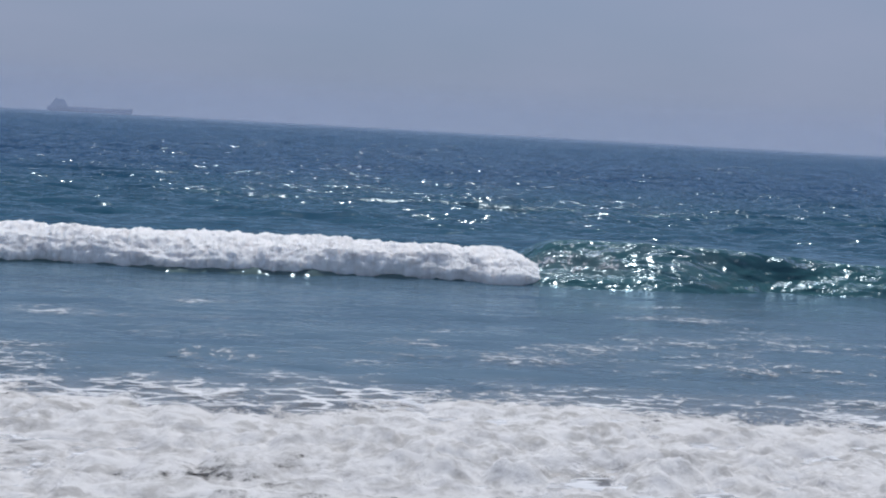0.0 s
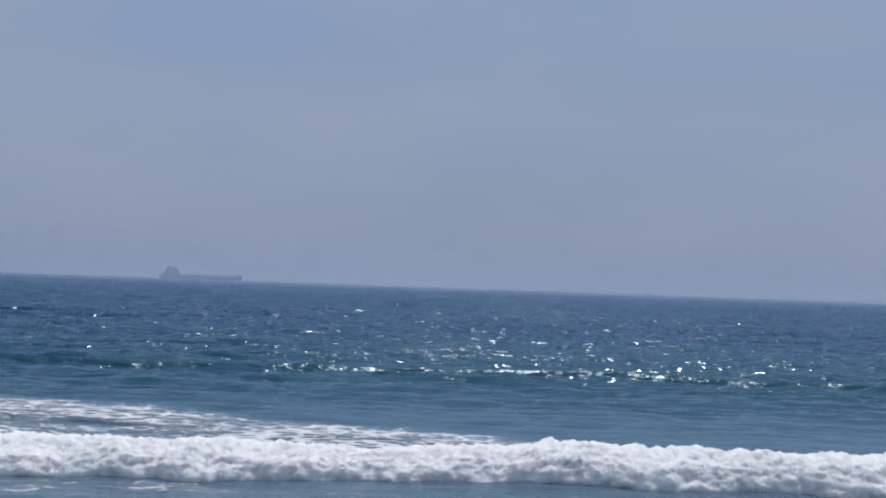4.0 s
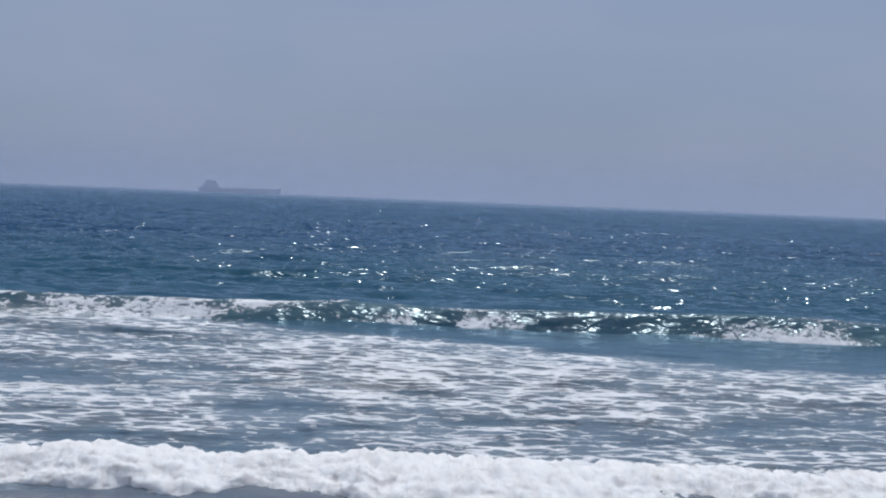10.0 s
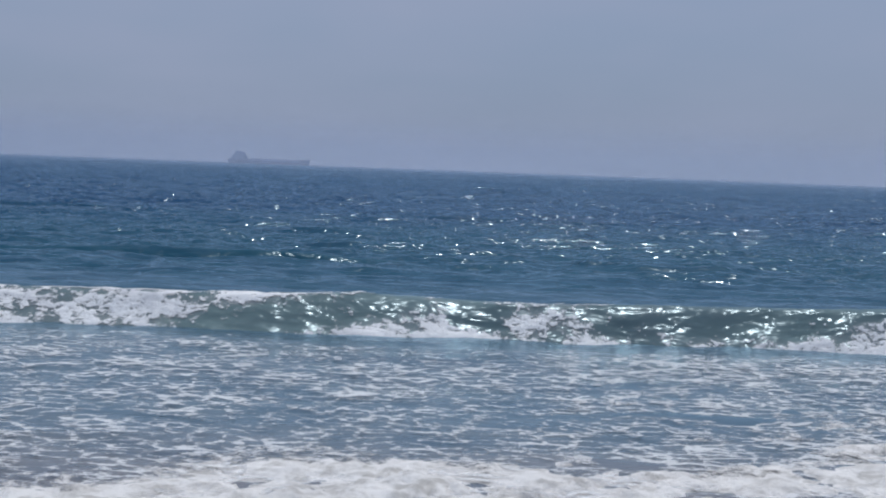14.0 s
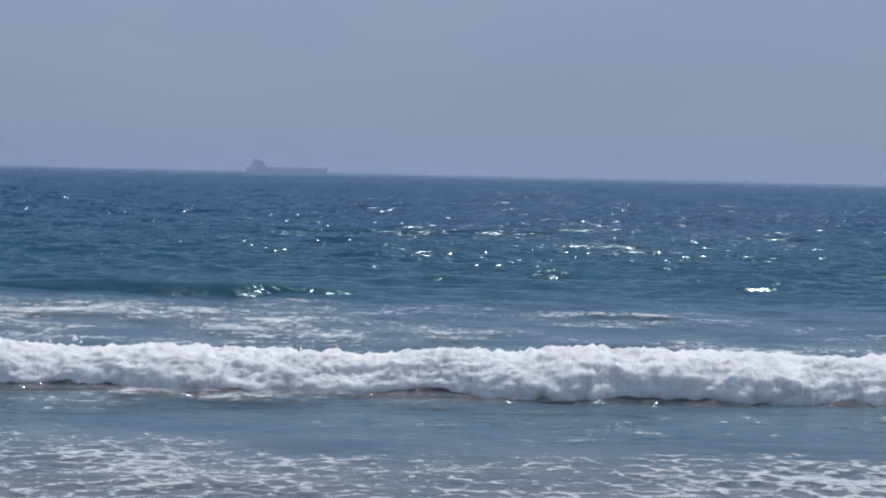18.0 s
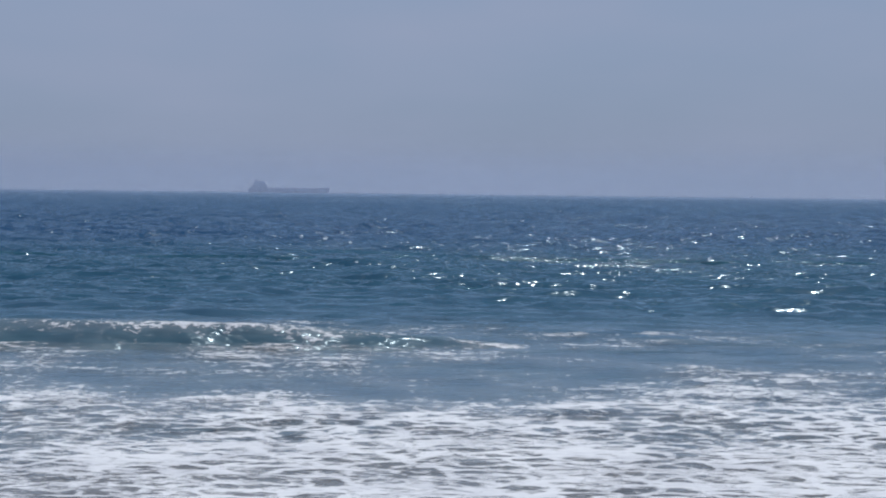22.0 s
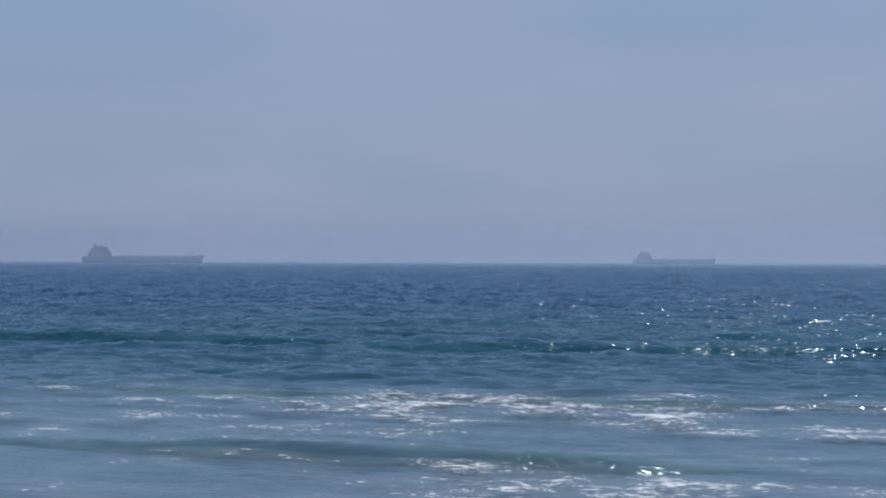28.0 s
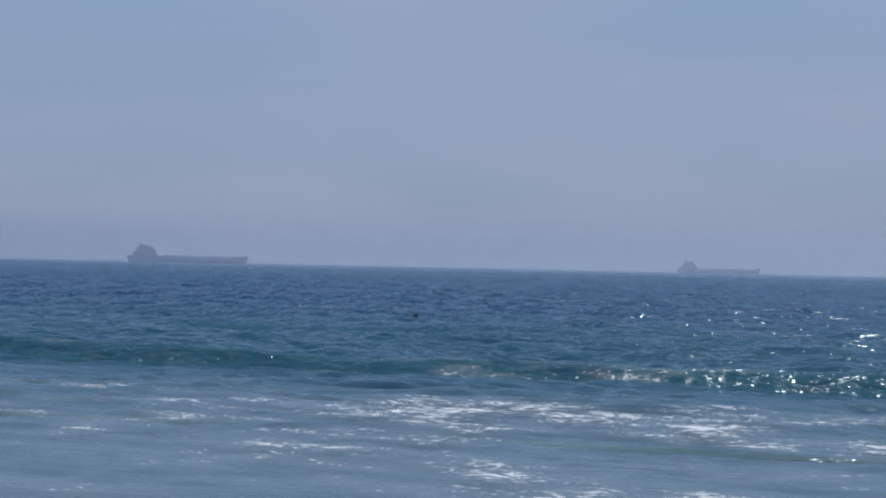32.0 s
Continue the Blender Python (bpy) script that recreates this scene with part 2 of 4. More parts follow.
def froth_material(name, torn):
    """White water: clotted froth with grey for shaded pits and streaks of falling water; where torn, it thins out by
    the mesh's own density.
    """
    m = Nodes(name)
    co = m.coords((1, 1, 1))
    a = m.noise(co, 9.0, 7.0, 0.75, 0.6)
    b = m.noise(co, 2.3, 5.0, 0.65, 0.4)
    pit_shade = m.noise(m.coords((1.1, 0.8, 0.8)), 2.0, 4.0, 0.6, 0.8)
    col = m.mix(m.ramp(m.math("ADD", m.math("MULTIPLY", b, 0.6), m.math("MULTIPLY", a, 0.4)), 0.36, 0.52), (0.76, 0.735, 0.725), (0.925, 0.895, 0.885))
    # grey patches put the shade of pits into the colour
    col = m.mix(m.ramp(pit_shade, 0.55, 0.72, 0.0, 0.5), col, (0.60, 0.58, 0.575))
    # water runs down through the froth in streaks
    fall = m.noise(m.coords((5.5, 1.3, 1.3)), 1.0, 5.0, 0.65, 0.6)
    col = m.mix(m.ramp(fall, 0.50, 0.70, 0.0, 0.42), col, (0.62, 0.60, 0.595))
    m.link(col, m.bsdf.inputs["Base Color"])
    m.bsdf.inputs["Roughness"].default_value = 0.85
    m.bsdf.inputs["Subsurface Weight"].default_value = 1.0
    m.bsdf.inputs["Subsurface Radius"].default_value = (1.0, 0.97, 0.94)
    m.bsdf.inputs["Subsurface Scale"].default_value = 0.16
    m.link(m.bump(fall, 0.09, 1.0, m.bump(a, 0.06, 1.0, m.bump(b, 0.08))), m.bsdf.inputs["Normal"])
    if torn:
        dens = m.nt.nodes.new("ShaderNodeAttribute")
        dens.attribute_name = "froth"
        shred = m.noise(m.coords((1.0, 1.0, 1.0)), 2.4, 5.0, 0.65, 0.9)
        m.link(m.ramp(m.math("ADD", dens.outputs["Fac"], m.math("MULTIPLY", m.math("SUBTRACT", shred, 0.5), 1.3)), 0.22, 0.62), m.bsdf.inputs["Alpha"])
    return m.mat


white_water = froth_material("white_water", True)
white_drops = froth_material("white_drops", False)


def plain(name, colour, rough=0.6, grain=0.25, scale=3.0, metal=0.0):
    m = Nodes(name)
    n = m.noise(m.coords((1, 1, 1)), scale, 5.0)
    m.link(m.mix(m.ramp(n, 0.3, 0.7), tuple(c * (1 - grain) for c in colour), colour), m.bsdf.inputs["Base Color"])
    m.bsdf.inputs["Roughness"].default_value, m.bsdf.inputs["Metallic"].default_value = rough, metal
    m.link(m.bump(n, 0.02), m.bsdf.inputs["Normal"])
    return m.mat


sand = plain("wet_sand", (0.20, 0.165, 0.125), 0.55, 0.35, 6.0)
# ship paints are pale blue-grey: the haze of distance is put into their colour
hull_paint = plain("hazed_hull_paint", (0.55, 0.57, 0.66), 0.6, 0.12, 0.05)
coaming_paint = plain("hazed_coaming_paint", (0.52, 0.50, 0.58), 0.6, 0.12, 0.05)
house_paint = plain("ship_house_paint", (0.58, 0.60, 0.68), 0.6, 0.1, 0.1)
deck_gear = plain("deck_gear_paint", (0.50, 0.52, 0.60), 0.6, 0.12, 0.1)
window_dark = plain("bridge_glass", (0.1, 0.11, 0.14), 0.2, 0.1, 0.2)
dolphin_skin = plain("wet_dark_dolphin_skin", (0.016, 0.020, 0.028), 0.35, 0.3, 4.0)


# ---- helpers of this scene ----
def part(name, bm, material, parent, label=""):
    me = bpy.data.meshes.new(name)
    bm.to_mesh(me)
    bm.free()
    me.materials.append(material)
    ob = new(name, me)
    ob.parent = parent
    return tagged(ob, label) if label else ob


def sheet(name, P, material, parent=None, froth=None):
    """A smooth mesh from a grid of points, rows by columns by 3."""
    ny, nx = P.shape[:2]
    idx = np.arange(ny * nx, dtype=np.int32).reshape(ny, nx)
    quads = np.stack([idx[:-1, :-1], idx[:-1, 1:], idx[1:, 1:], idx[1:, :-1]], -1).reshape(-1, 4)
    me = bpy.data.meshes.new(name)
    me.vertices.add(ny * nx)
    me.vertices.foreach_set("co", P.reshape(-1).astype(np.float32))
    me.loops.add(quads.size)
    me.loops.foreach_set("vertex_index", quads.reshape(-1))
    me.polygons.add(len(quads))
    me.polygons.foreach_set("loop_start", np.arange(0, quads.size, 4, dtype=np.int32))
    me.update(calc_edges=True)
    me.polygons.foreach_set("use_smooth", np.ones(len(quads), dtype=bool))
    if froth is not None:
        at = me.attributes.new("froth", "FLOAT", "POINT")
        at.data.foreach_set("value", froth.reshape(-1).astype(np.float32))
    me.materials.append(material)
    ob = new(name, me)
    if parent:
        ob.parent = parent
    return ob


def vnoise(x, y, seed):
    """Smooth value noise in -1..1 on a lattice of 1."""
    xi, yi = np.floor(x).astype(np.int64), np.floor(y).astype(np.int64)
    u, v = x - xi, y - yi
    u, v = u * u * u * (u * (u * 6 - 15) + 10), v * v * v * (v * (v * 6 - 15) + 10)

    def h(a, b):
        n = (a * 374761393 + b * 668265263 + seed * 1442695041) & 0xFFFFFFFF
        n = ((n ^ (n >> 13)) * 1274126177) & 0xFFFFFFFF
        n = n ^ (n >> 16)
        return (n & 0xFFFF) / 32767.5 - 1
    a, b, c, d = h(xi, yi), h(xi + 1, yi), h(xi, yi + 1), h(xi + 1, yi + 1)
    return (a * (1 - u) + b * u) * (1 - v) + (c * (1 - u) + d * u) * v


def fbm(x, y, seed, octaves=4, gain=0.5):
    s, a, t = 0, 1.0, 0.0
    for i in range(octaves):
        s = s + a * vnoise(x * 2.03 ** i + 17.3 * i, y * 2.03 ** i - 9.1 * i, seed + i)
        t += a
        a *= gain
    return s / t


def billow(x, y, seed, octaves=3, gain=0.5):
    s, a, t = 0, 1.0, 0.0
    for i in range(octaves):
        s = s + a * (2.4 * np.abs(vnoise(x * 2.1 ** i + 5.3 * i, y * 2.1 ** i + 3.7 * i, seed + i)) - 1)
        t += a
        a *= gain
    return s / t


def step(v, lo, hi):
    k = np.clip((v - lo) / (hi - lo), 0, 1)
    return k * k * (3 - 2 * k)


# ---- the sea: two sheets of chop that slide through one another, so that the surface keeps changing ----
def sea_sheet(name, material, seed, turn, far, level, amp):
    near_y = np.arange(8.0, 76.0, 0.19)
    rho = [near_y[-1]]
    while rho[-1] < far:
        rho.append(rho[-1] * (1.0045 if rho[-1] < 900 else 1.012))
    rho[-1] = far
    xs = np.linspace(-58, 46, 470)
    X, Y = np.meshgrid(xs, near_y)
    a = np.arctan2(xs, 76.0)
    R, A = np.meshgrid(np.array(rho[1:]), a)
    R, A = R.T, A.T
    w = step(np.log(R), math.log(76), math.log(600))
    reach = R / np.cos(A) ** (1 - w)
    X, Y = np.vstack([X, reach * np.sin(A)]), np.vstack([Y, reach * np.cos(A)])
    c, s = math.cos(radians(turn)), math.sin(radians(turn))
    U, V = X * c + Y * s, -X * s + Y * c
    Z = 0.9 * fbm(U * 0.07, V * 0.16, seed, 2) + 0.85 * fbm(U * 0.26, V * 0.55, seed + 7, 3, 0.55) \
        - 0.42 * billow(U * 0.30, V * 0.85, seed + 13, 3, 0.55) \
        - 0.20 * billow(U * 0.8, V * 1.9, seed + 23, 2, 0.5) * (1 - step(Y, 110, 180))
    calm = 0.17 + 0.83 * step(Y, 34, 62) + 0.5 * step(Y, 70, 160)
    Z = Z * amp * calm * (1 - 0.3 * step(np.log(Y), math.log(500), math.log(3000)))
    return sheet(name, np.stack([X, Y, Z + level], -1), material)


water = tagged(sea_sheet("water", water_blue, 3, 2, 4900, 0.0, 0.31),
               "choppy blue sea water glittering in the sun", "sea", "", "structure")
water_chop = tagged(sea_sheet("water_chop", water_cross, 41, -7, 420, -0.02, 0.31),
                    "choppy blue sea water crossing in small ripples", "sea", "", "structure")


def make_ground():
    """Sand of the beach under the camera, falling under the sea to its bed."""
    ys = np.concatenate([np.arange(-150, -10, 5.0), np.arange(-10, 30, 0.5), np.geomspace(30, 4800, 40)])
    xs = np.concatenate([-np.geomspace(4000, 60, 20), np.arange(-55, 56, 2.5), np.geomspace(60, 4000, 20)])
    X, Y = np.meshgrid(xs, ys)
    Z = np.interp(Y, [-150, -20, 0, 13, 22, 60, 400, 4800], [3.4, 2.6, 1.85, -0.35, -0.9, -2.5, -9, -30])
    Z = Z + 0.03 * fbm(X * 0.4, Y * 0.4, 90, 3)
    return tagged(sheet("ground", np.stack([X, Y, Z], -1), sand), "wet brown sand of a gently sloping beach", "beach", "", "structure")


make_ground()


# ---- waves ----
def thing(name, label, category, group="", kind=""):
    return tagged(new(name), label, category, group, kind)


def wave_profile(x, v, height, front, back, seed, lift=None):
    """Points of a swell: v from -1 (toe) over 0 (crest) to 1 (back)."""
    crest = 0.9 * fbm(x * 0.055, x * 0 + seed, seed, 2) + 0.25 * fbm(x * 0.3, x * 0, seed + 3, 2)
    tall = height * (1.0 + 0.22 * fbm(x * 0.12, x * 0 + 2, seed + 5, 2))
    if lift is not None:
        tall = tall * lift
    y = np.where(v < 0, v * front * (1 + 0.30 * fbm(x * 0.22, x * 0 + 6, seed + 8, 2) + 0.12 * fbm(x * 0.9, x * 0 + 8, seed + 9, 2)), v * back) + crest
    z = np.where(v < 0, 1 - step(-v, 0, 1) ** 0.85, np.exp(-(v * 2.0) ** 2) * 1.0)
    # the crest leans towards the shore
    y = y - 0.35 * tall * z ** 3
    z = z * tall
    z = z - 0.35 * np.clip(np.abs(v) - 0.55, 0, 1) ** 2 * 4
    return y, z


def wave_face(parent, x0, x1, height, front, back, seed, lift=None, veil=None, material=None, lace_material=None):
    """The water of a wave, and if asked a veil of foam lace over its face."""
    xs = np.arange(x0, x1, 0.14)
    vs = np.concatenate([-np.linspace(1, 0, 34) ** 1.2, np.linspace(0, 1, 26)[1:]])
    X, V = np.meshgrid(xs, vs)
    k = lift(X) if lift else None
    Y, Z = wave_profile(X, V, height, front, back, seed, k)
    Z = Z + 0.035 * fbm(X * 0.7, Y * 1.6, seed + 20, 3) + 0.02 * billow(X * 1.6, Y * 3.4, seed + 25, 2)
    face = sheet("wave_face", np.stack([X, Y, Z], -1), material or wave_green, parent)
    if veil:
        rows = slice(0, 46)
        froth = veil(X, V)
        lace = sheet("foam_veil", np.stack([X, Y - 0.015, Z + 0.02], -1)[rows], lace_material or foam_veil, parent, froth[rows])
        tagged(lace, "lace of white foam on the wave's face")
        return face, lace
    return face


def foam_roller(parent, x0, x1, height, front, back, seed, left=6.0, right=3.0, hollow=None):
    """The tumbling white water of a broken wave: a ridge of clotted froth, and the dark water along its foot."""
    xs = np.arange(x0, x1, 0.033)
    th = np.linspace(0, math.pi, 84)
    X, T = np.meshgrid(xs, th)

    def outline(X):
        ends = step(X, x0, x0 + left) * (1 - step(X, x1 - right, x1))
        lobe = fbm(X * 0.22, X * 0, seed, 3)
        toe = front * (1 + 0.40 * lobe + 0.24 * fbm(X * 0.9, X * 0 + 4, seed + 2, 3) + 0.10 * fbm(X * 3.2, X * 0 + 2, seed + 3, 2)) * (0.35 + 0.65 * ends)
        tall = height * (0.95 + 0.13 * fbm(X * 0.3, X * 0 + 7, seed + 4, 2) + 0.06 * fbm(X * 1.1, X * 0 + 9, seed + 6, 2)) * ends
        return ends, lobe, toe, tall, 0.5 * fbm(X * 0.1, X * 0 + 1, seed + 30, 2)
    ends, lobe, toe, tall, bend = outline(X)
    c, s = np.cos(T), np.sin(T)
    Y = np.where(c > 0, -toe * c, -back * c * (1 + 0.3 * lobe))
    Z = tall * np.where(c > 0, np.abs(s) ** 0.66, np.abs(s) ** 1.3)
    arc = T * (height + front) * 0.75
    puff = 0.09 * fbm(X * 0.9, arc * 1.0, seed + 9, 2) - 0.055 * billow(X * 2.3, arc * 1.1, seed + 12, 2, 0.6) + 0.035 * billow(X * 2.9, arc * 2.6, seed + 13, 2, 0.6) \
        - 0.032 * billow(X * 5.6, arc * 2.8, seed + 14, 2, 0.7) + 0.042 * fbm(X * 8.0, arc * 6.5, seed + 15, 2, 0.7)
    puff = puff * ends * (0.35 + 0.65 * s ** 0.5)
    Y = Y - puff * c * 1.2 + bend
    Z = Z + puff * (0.3 + 0.6 * s) * 0.9 - 0.06
    # the froth thins out behind and at the ends
    froth = np.ones_like(X)
    froth = np.where(c > 0, froth, np.clip(1.6 - 1.5 * (-c) ** 2, 0, 1)) * step(ends, 0.0, 0.3)
    roller = tagged(sheet("foam_roller", np.stack([X, Y, Z], -1), white_water, parent, froth), "tumbling roller of white froth")
    X, V = np.meshgrid(np.arange(x0, x1, 0.08), np.linspace(0, 1, 18))
    ends, lobe, toe, tall, bend = outline(X)
    Y = -toe * np.interp(V, [0, 0.25, 0.6, 0.8, 1], [1.40, 1.14, 1.04, 0.96, 0.0]) + bend
    Z = tall * np.interp(V, [0, 0.25, 0.6, 0.8, 1], [-0.30, -0.02, 0.11, 0.18, 0.17]) * (1 + 0.9 * fbm(X * 0.5, X * 0 + 8, seed + 51, 2) + 0.7 * fbm(X * 2.3, X * 0 + 4, seed + 53, 3)) - 0.03
    Z = Z + 0.03 * fbm(X * 1.2, Y * 2.0, seed + 50, 3)
    under = tagged(sheet("wave_hollow", np.stack([X, Y, Z], -1), hollow or wave_sandy, roller), "dark sandy water under the falling froth")
    return roller, under


def spray(parent, x0, x1, height, seed, count):
    """Drops and clots thrown up along the crest."""
    rng = np.random.default_rng(seed)
    bm = bmesh.new()
    for i in range(count):
        x = rng.uniform(x0, x1)
        hump = 0.5 + 0.5 * math.sin(x * 1.3) * math.sin(x * 0.37 + 1)
        z = height * (0.55 + 0.45 * hump * abs(rng.normal(0.15, 0.3)))
        y = rng.normal(0.1, 0.35)
        r = abs(rng.normal(0.010, 0.009)) + 0.005
        q = pose(x, y, z, *rng.uniform(0, 360, 3)) @ Matrix.Diagonal((r * rng.uniform(0.7, 2.0), r, r, 1))
        v = [bm.verts.new(q @ Vector(p)) for p in ((1, 1, 1), (-1, -1, 1), (-1, 1, -1), (1, -1, -1))]
        for f in ((0, 1, 2), (0, 3, 1), (0, 2, 3), (1, 3, 2)):
            bm.faces.new([v[j] for j in f])
    ob = part("spray", bm, white_drops, parent, "flying drops of white spray")
    ob["kind"] = "stuff"
    return ob


def foam_patch(name, label, x0, x1, y0, y1, material, seed, density, thick=0.022, cell=0.13, lumps=0.0, group="foam on the water"):
    """A raft of foam on the water; density(X, Y) in 0..1 thins it towards its edges."""
    X, Y = np.meshgrid(np.arange(x0, x1, cell), np.arange(y0, y1, cell))
    Z = thick * (0.8 * fbm(X * 0.5, Y * 0.6, seed, 3) + 0.5 * billow(X * 1.5, Y * 1.6, seed + 6, 2))
    d = density(X, Y)
    if lumps:
        Z = Z + lumps * d * np.abs(d) * (1.0 * billow(X * 1.4, Y * 1.2, seed + 40, 3, 0.6) + 0.8 * fbm(X * 3.6, Y * 3.2, seed + 44, 4, 0.7))
    Z = Z + thick * 1.2 * (d - 0.5)
    return tagged(sheet(name, np.stack([X, Y, Z], -1), material, None, d), label, "sea foam", group, "stuff")


# first breaker: already broken along most of its length, it runs up the beach
wave_one = thing("breaking_wave", "breaking wave with tumbling white water before a green unbroken shoulder", "wave", "waves")


# thin foam by the break, its white also standing in for sun glints
def one_glint_veil(X, V):
    torn = 0.44 - 0.26 * step(X, 7.5, 13.0)
    return (torn + 0.45 * fbm(X * 0.6, V * 2.6, 70, 3)) * step(V, -0.9, -0.6) * (1 - 0.9 * step(V, -0.02, 0.25))


one_face, one_lace = wave_face(wave_one, -34, 40, 0.95, 2.3, 4.2, 11, lambda X: 0.02 + 1.0 * step(X, 5.6, 7.7) - 0.34 * step(X, 9, 18), one_glint_veil, wave_bright)
one_roller, one_hollow = foam_roller(wave_one, -44, 8.6, 0.82, 1.5, 1.9, 21, 5, 1.7, shore_green)
spray(one_roller, -40, 7.5, 0.76, 5, 1500)

# second breaker: a swell that steepens, throws its lip and breaks
wave_two = thing("breaking_wave", "steepening green wave laced with foam, later white water", "wave", "waves")


def two_veil(X, V):
    crest = (0.16 + 0.2 * fbm(X * 0.6, X * 0 + 3, 76, 2)) * np.exp(-((V + 0.02 + 0.05 * fbm(X * 0.5, X * 0, 73, 2)) / 0.08) ** 2)
    foot = 0.24 * np.exp(-((V + 0.70) / 0.18) ** 2)
    blots = 0.55 * fbm(X * 0.28, V * 1.5, 71, 2) + 0.55 * fbm(X * 0.8, V * 2.6, 74, 3)
    return (0.43 - 0.02 * step(X, 4, 16) + crest + foot + blots) * step(V, -1.0, -0.8) * (1 - 0.8 * step(V, 0.05, 0.4))


two_face, two_lace = wave_face(wave_two, -38, 40, 1.0, 2.6, 4.6, 12, None, two_veil, wave_milky, foam_drawn)
two_roller, two_hollow = foam_roller(wave_two, -26, 26, 0.80, 1.15, 1.7, 22)
spray(two_roller, -30, 30, 0.82, 6, 1500)

# third: a low green swell with a feathering crest
wave_three = thing("swell", "low green swell with thin foam feathering along its crest", "wave", "waves")


def three_veil(X, V):
    crest = np.exp(-((V + 0.06) / 0.16) ** 2)
    return (0.34 + 0.2 * crest - 0.1 * step(X, 0, 14) + 0.38 * fbm(X * 0.22, V * 1.5, 75, 3)) * step(V, -0.95, -0.7) * (1 - step(V, 0.1, 0.5))


three_face, three_lace = wave_face(wave_three, -46, 34, 0.78, 2.8, 4.5, 13, lambda X: 0.40 + 0.60 * (1 - step(X, -4, 4)), three_veil, wave_teal)

# later and farther swells
wave_four = thing("swell", "small dark swell glittering along its crest", "wave", "waves")
wave_face(wave_four, -8, 40, 0.55, 2.8, 4.5, 14, lambda X: 0.35 + 0.65 * step(X, -6, 2),
          lambda X, V: (0.16 + 0.4 * fbm(X * 0.25, V * 1.5, 79, 3)) * step(V, -0.9, -0.6) * (1 - step(V, 0.05, 0.3)), wave_ruffled)
wave_five = thing("swell", "dark blue-green swell with bright glints on its face", "wave", "waves")


def five_veil(X, V):
    crest = np.exp(-((V + 0.05) / 0.12) ** 2)
    return (0.37 + 0.06 * crest + 0.34 * fbm(X * 0.4, V * 2.5, 78, 3)) * step(V, -0.9, -0.6) * (1 - step(V, 0.05, 0.3))


five_face, five_lace = wave_face(wave_five, -58, 34, 0.78, 2.6, 5.5, 15, None, five_veil, wave_ruffled)
wave_six = thing("swell", "far low swell ruffled by wind", "wave", "waves")
wave_face(wave_six, -70, 60, 0.5, 5.0, 7.0, 16, None, None, wave_ruffled)

wave_seven = thing("swell", "small smooth green swell crossing the foam streaks", "wave", "waves")
wave_face(wave_seven, -40, 30, 0.62, 1.8, 3.6, 17, None,
          lambda X, V: (0.26 + 0.5 * fbm(X * 0.25, V * 1.5, 80, 3)) * step(V, -0.95, -0.7) * (1 - step(V, 0.1, 0.5)))

# rafts of foam
back_edge = lambda X: 36.3 - 0.42 * X + 1.6 * fbm(X * 0.16, X * 0, 83, 3)
foam_wash = foam_patch("foam_wash", "thick churned white foam washing up the beach", -26, 26, 10, 22, churned_foam, 31,
                       lambda X, Y: 0.82 + 0.4 * fbm(X * 0.35, Y * 0.7, 83, 3) - 0.70 * step(Y + 1.2 * fbm(X * 0.3, Y * 0.6, 84, 3), 16.0, 19.8), 0.08, 0.055, 0.12)
foam_wash_lace = foam_patch("foam_wash", "torn lace of foam at the edge of the wash", -26, 26, 10, 23, foam_lace, 37,
                            lambda X, Y: 0.68 - 0.66 * step(Y + 1.2 * fbm(X * 0.3, Y * 0.5, 95, 3), 18.6, 21.4) + 0.25 * fbm(X * 0.5, Y * 0.9, 96, 3))
foam_trail = foam_patch("foam_trail", "broad field of lacy white foam left behind a breaker", -36, 34, 11, 56, foam_lace, 32,
                        lambda X, Y: (0.64 * (1 - step(Y - back_edge(X), -2.0, 1.6)) + 0.07 * step(X, -3, 6) * (1 - step(Y, 27, 34))) * step(Y, 17.9, 18.8) + 0.09 * fbm(X * 0.12, Y * 0.3, 85, 2) + 0.22 * fbm(X * 0.5, Y * 0.9, 185, 3) - 0.5 * (1 - step(Y, 17.9, 18.8)))
foam_fresh = foam_patch("foam_fresh", "thick fresh white foam close behind the breaker", -20, 20, 18, 33, foam_lace, 132,
                        lambda X, Y: 0.80 * (1 - step(Y - 28.5 + 0.25 * X + 1.5 * fbm(X * 0.25, Y * 0.3, 186, 3), -2.0, 2.5)) * step(Y, 18, 19) + 0.24 * fbm(X * 0.5, Y * 0.9, 188, 3))
foam_second_fresh = foam_patch("foam_fresh", "thick fresh white foam close behind the second breaker", -18, 18, 10, 24, foam_lace, 133,
                               lambda X, Y: 0.80 * (1 - step(Y + 0.9 * fbm(X * 0.25, Y * 0.3, 190, 3), 18.4, 22.0)) + 0.24 * fbm(X * 0.5, Y * 0.9, 191, 3))
foam_second = foam_patch("foam_trail", "field of lacy white foam left behind the second breaker", -34, 34, 10, 28, foam_cells, 33,
                         lambda X, Y: 0.62 * (1 - step(Y + 0.9 * fbm(X * 0.25, Y * 0.3, 86, 3), 22.6, 25.4)) + 0.10 * step(X, 0, 5) + 0.07 * fbm(X * 0.12, Y * 0.3, 87, 2) + 0.22 * fbm(X * 0.5, Y * 0.9, 187, 3))
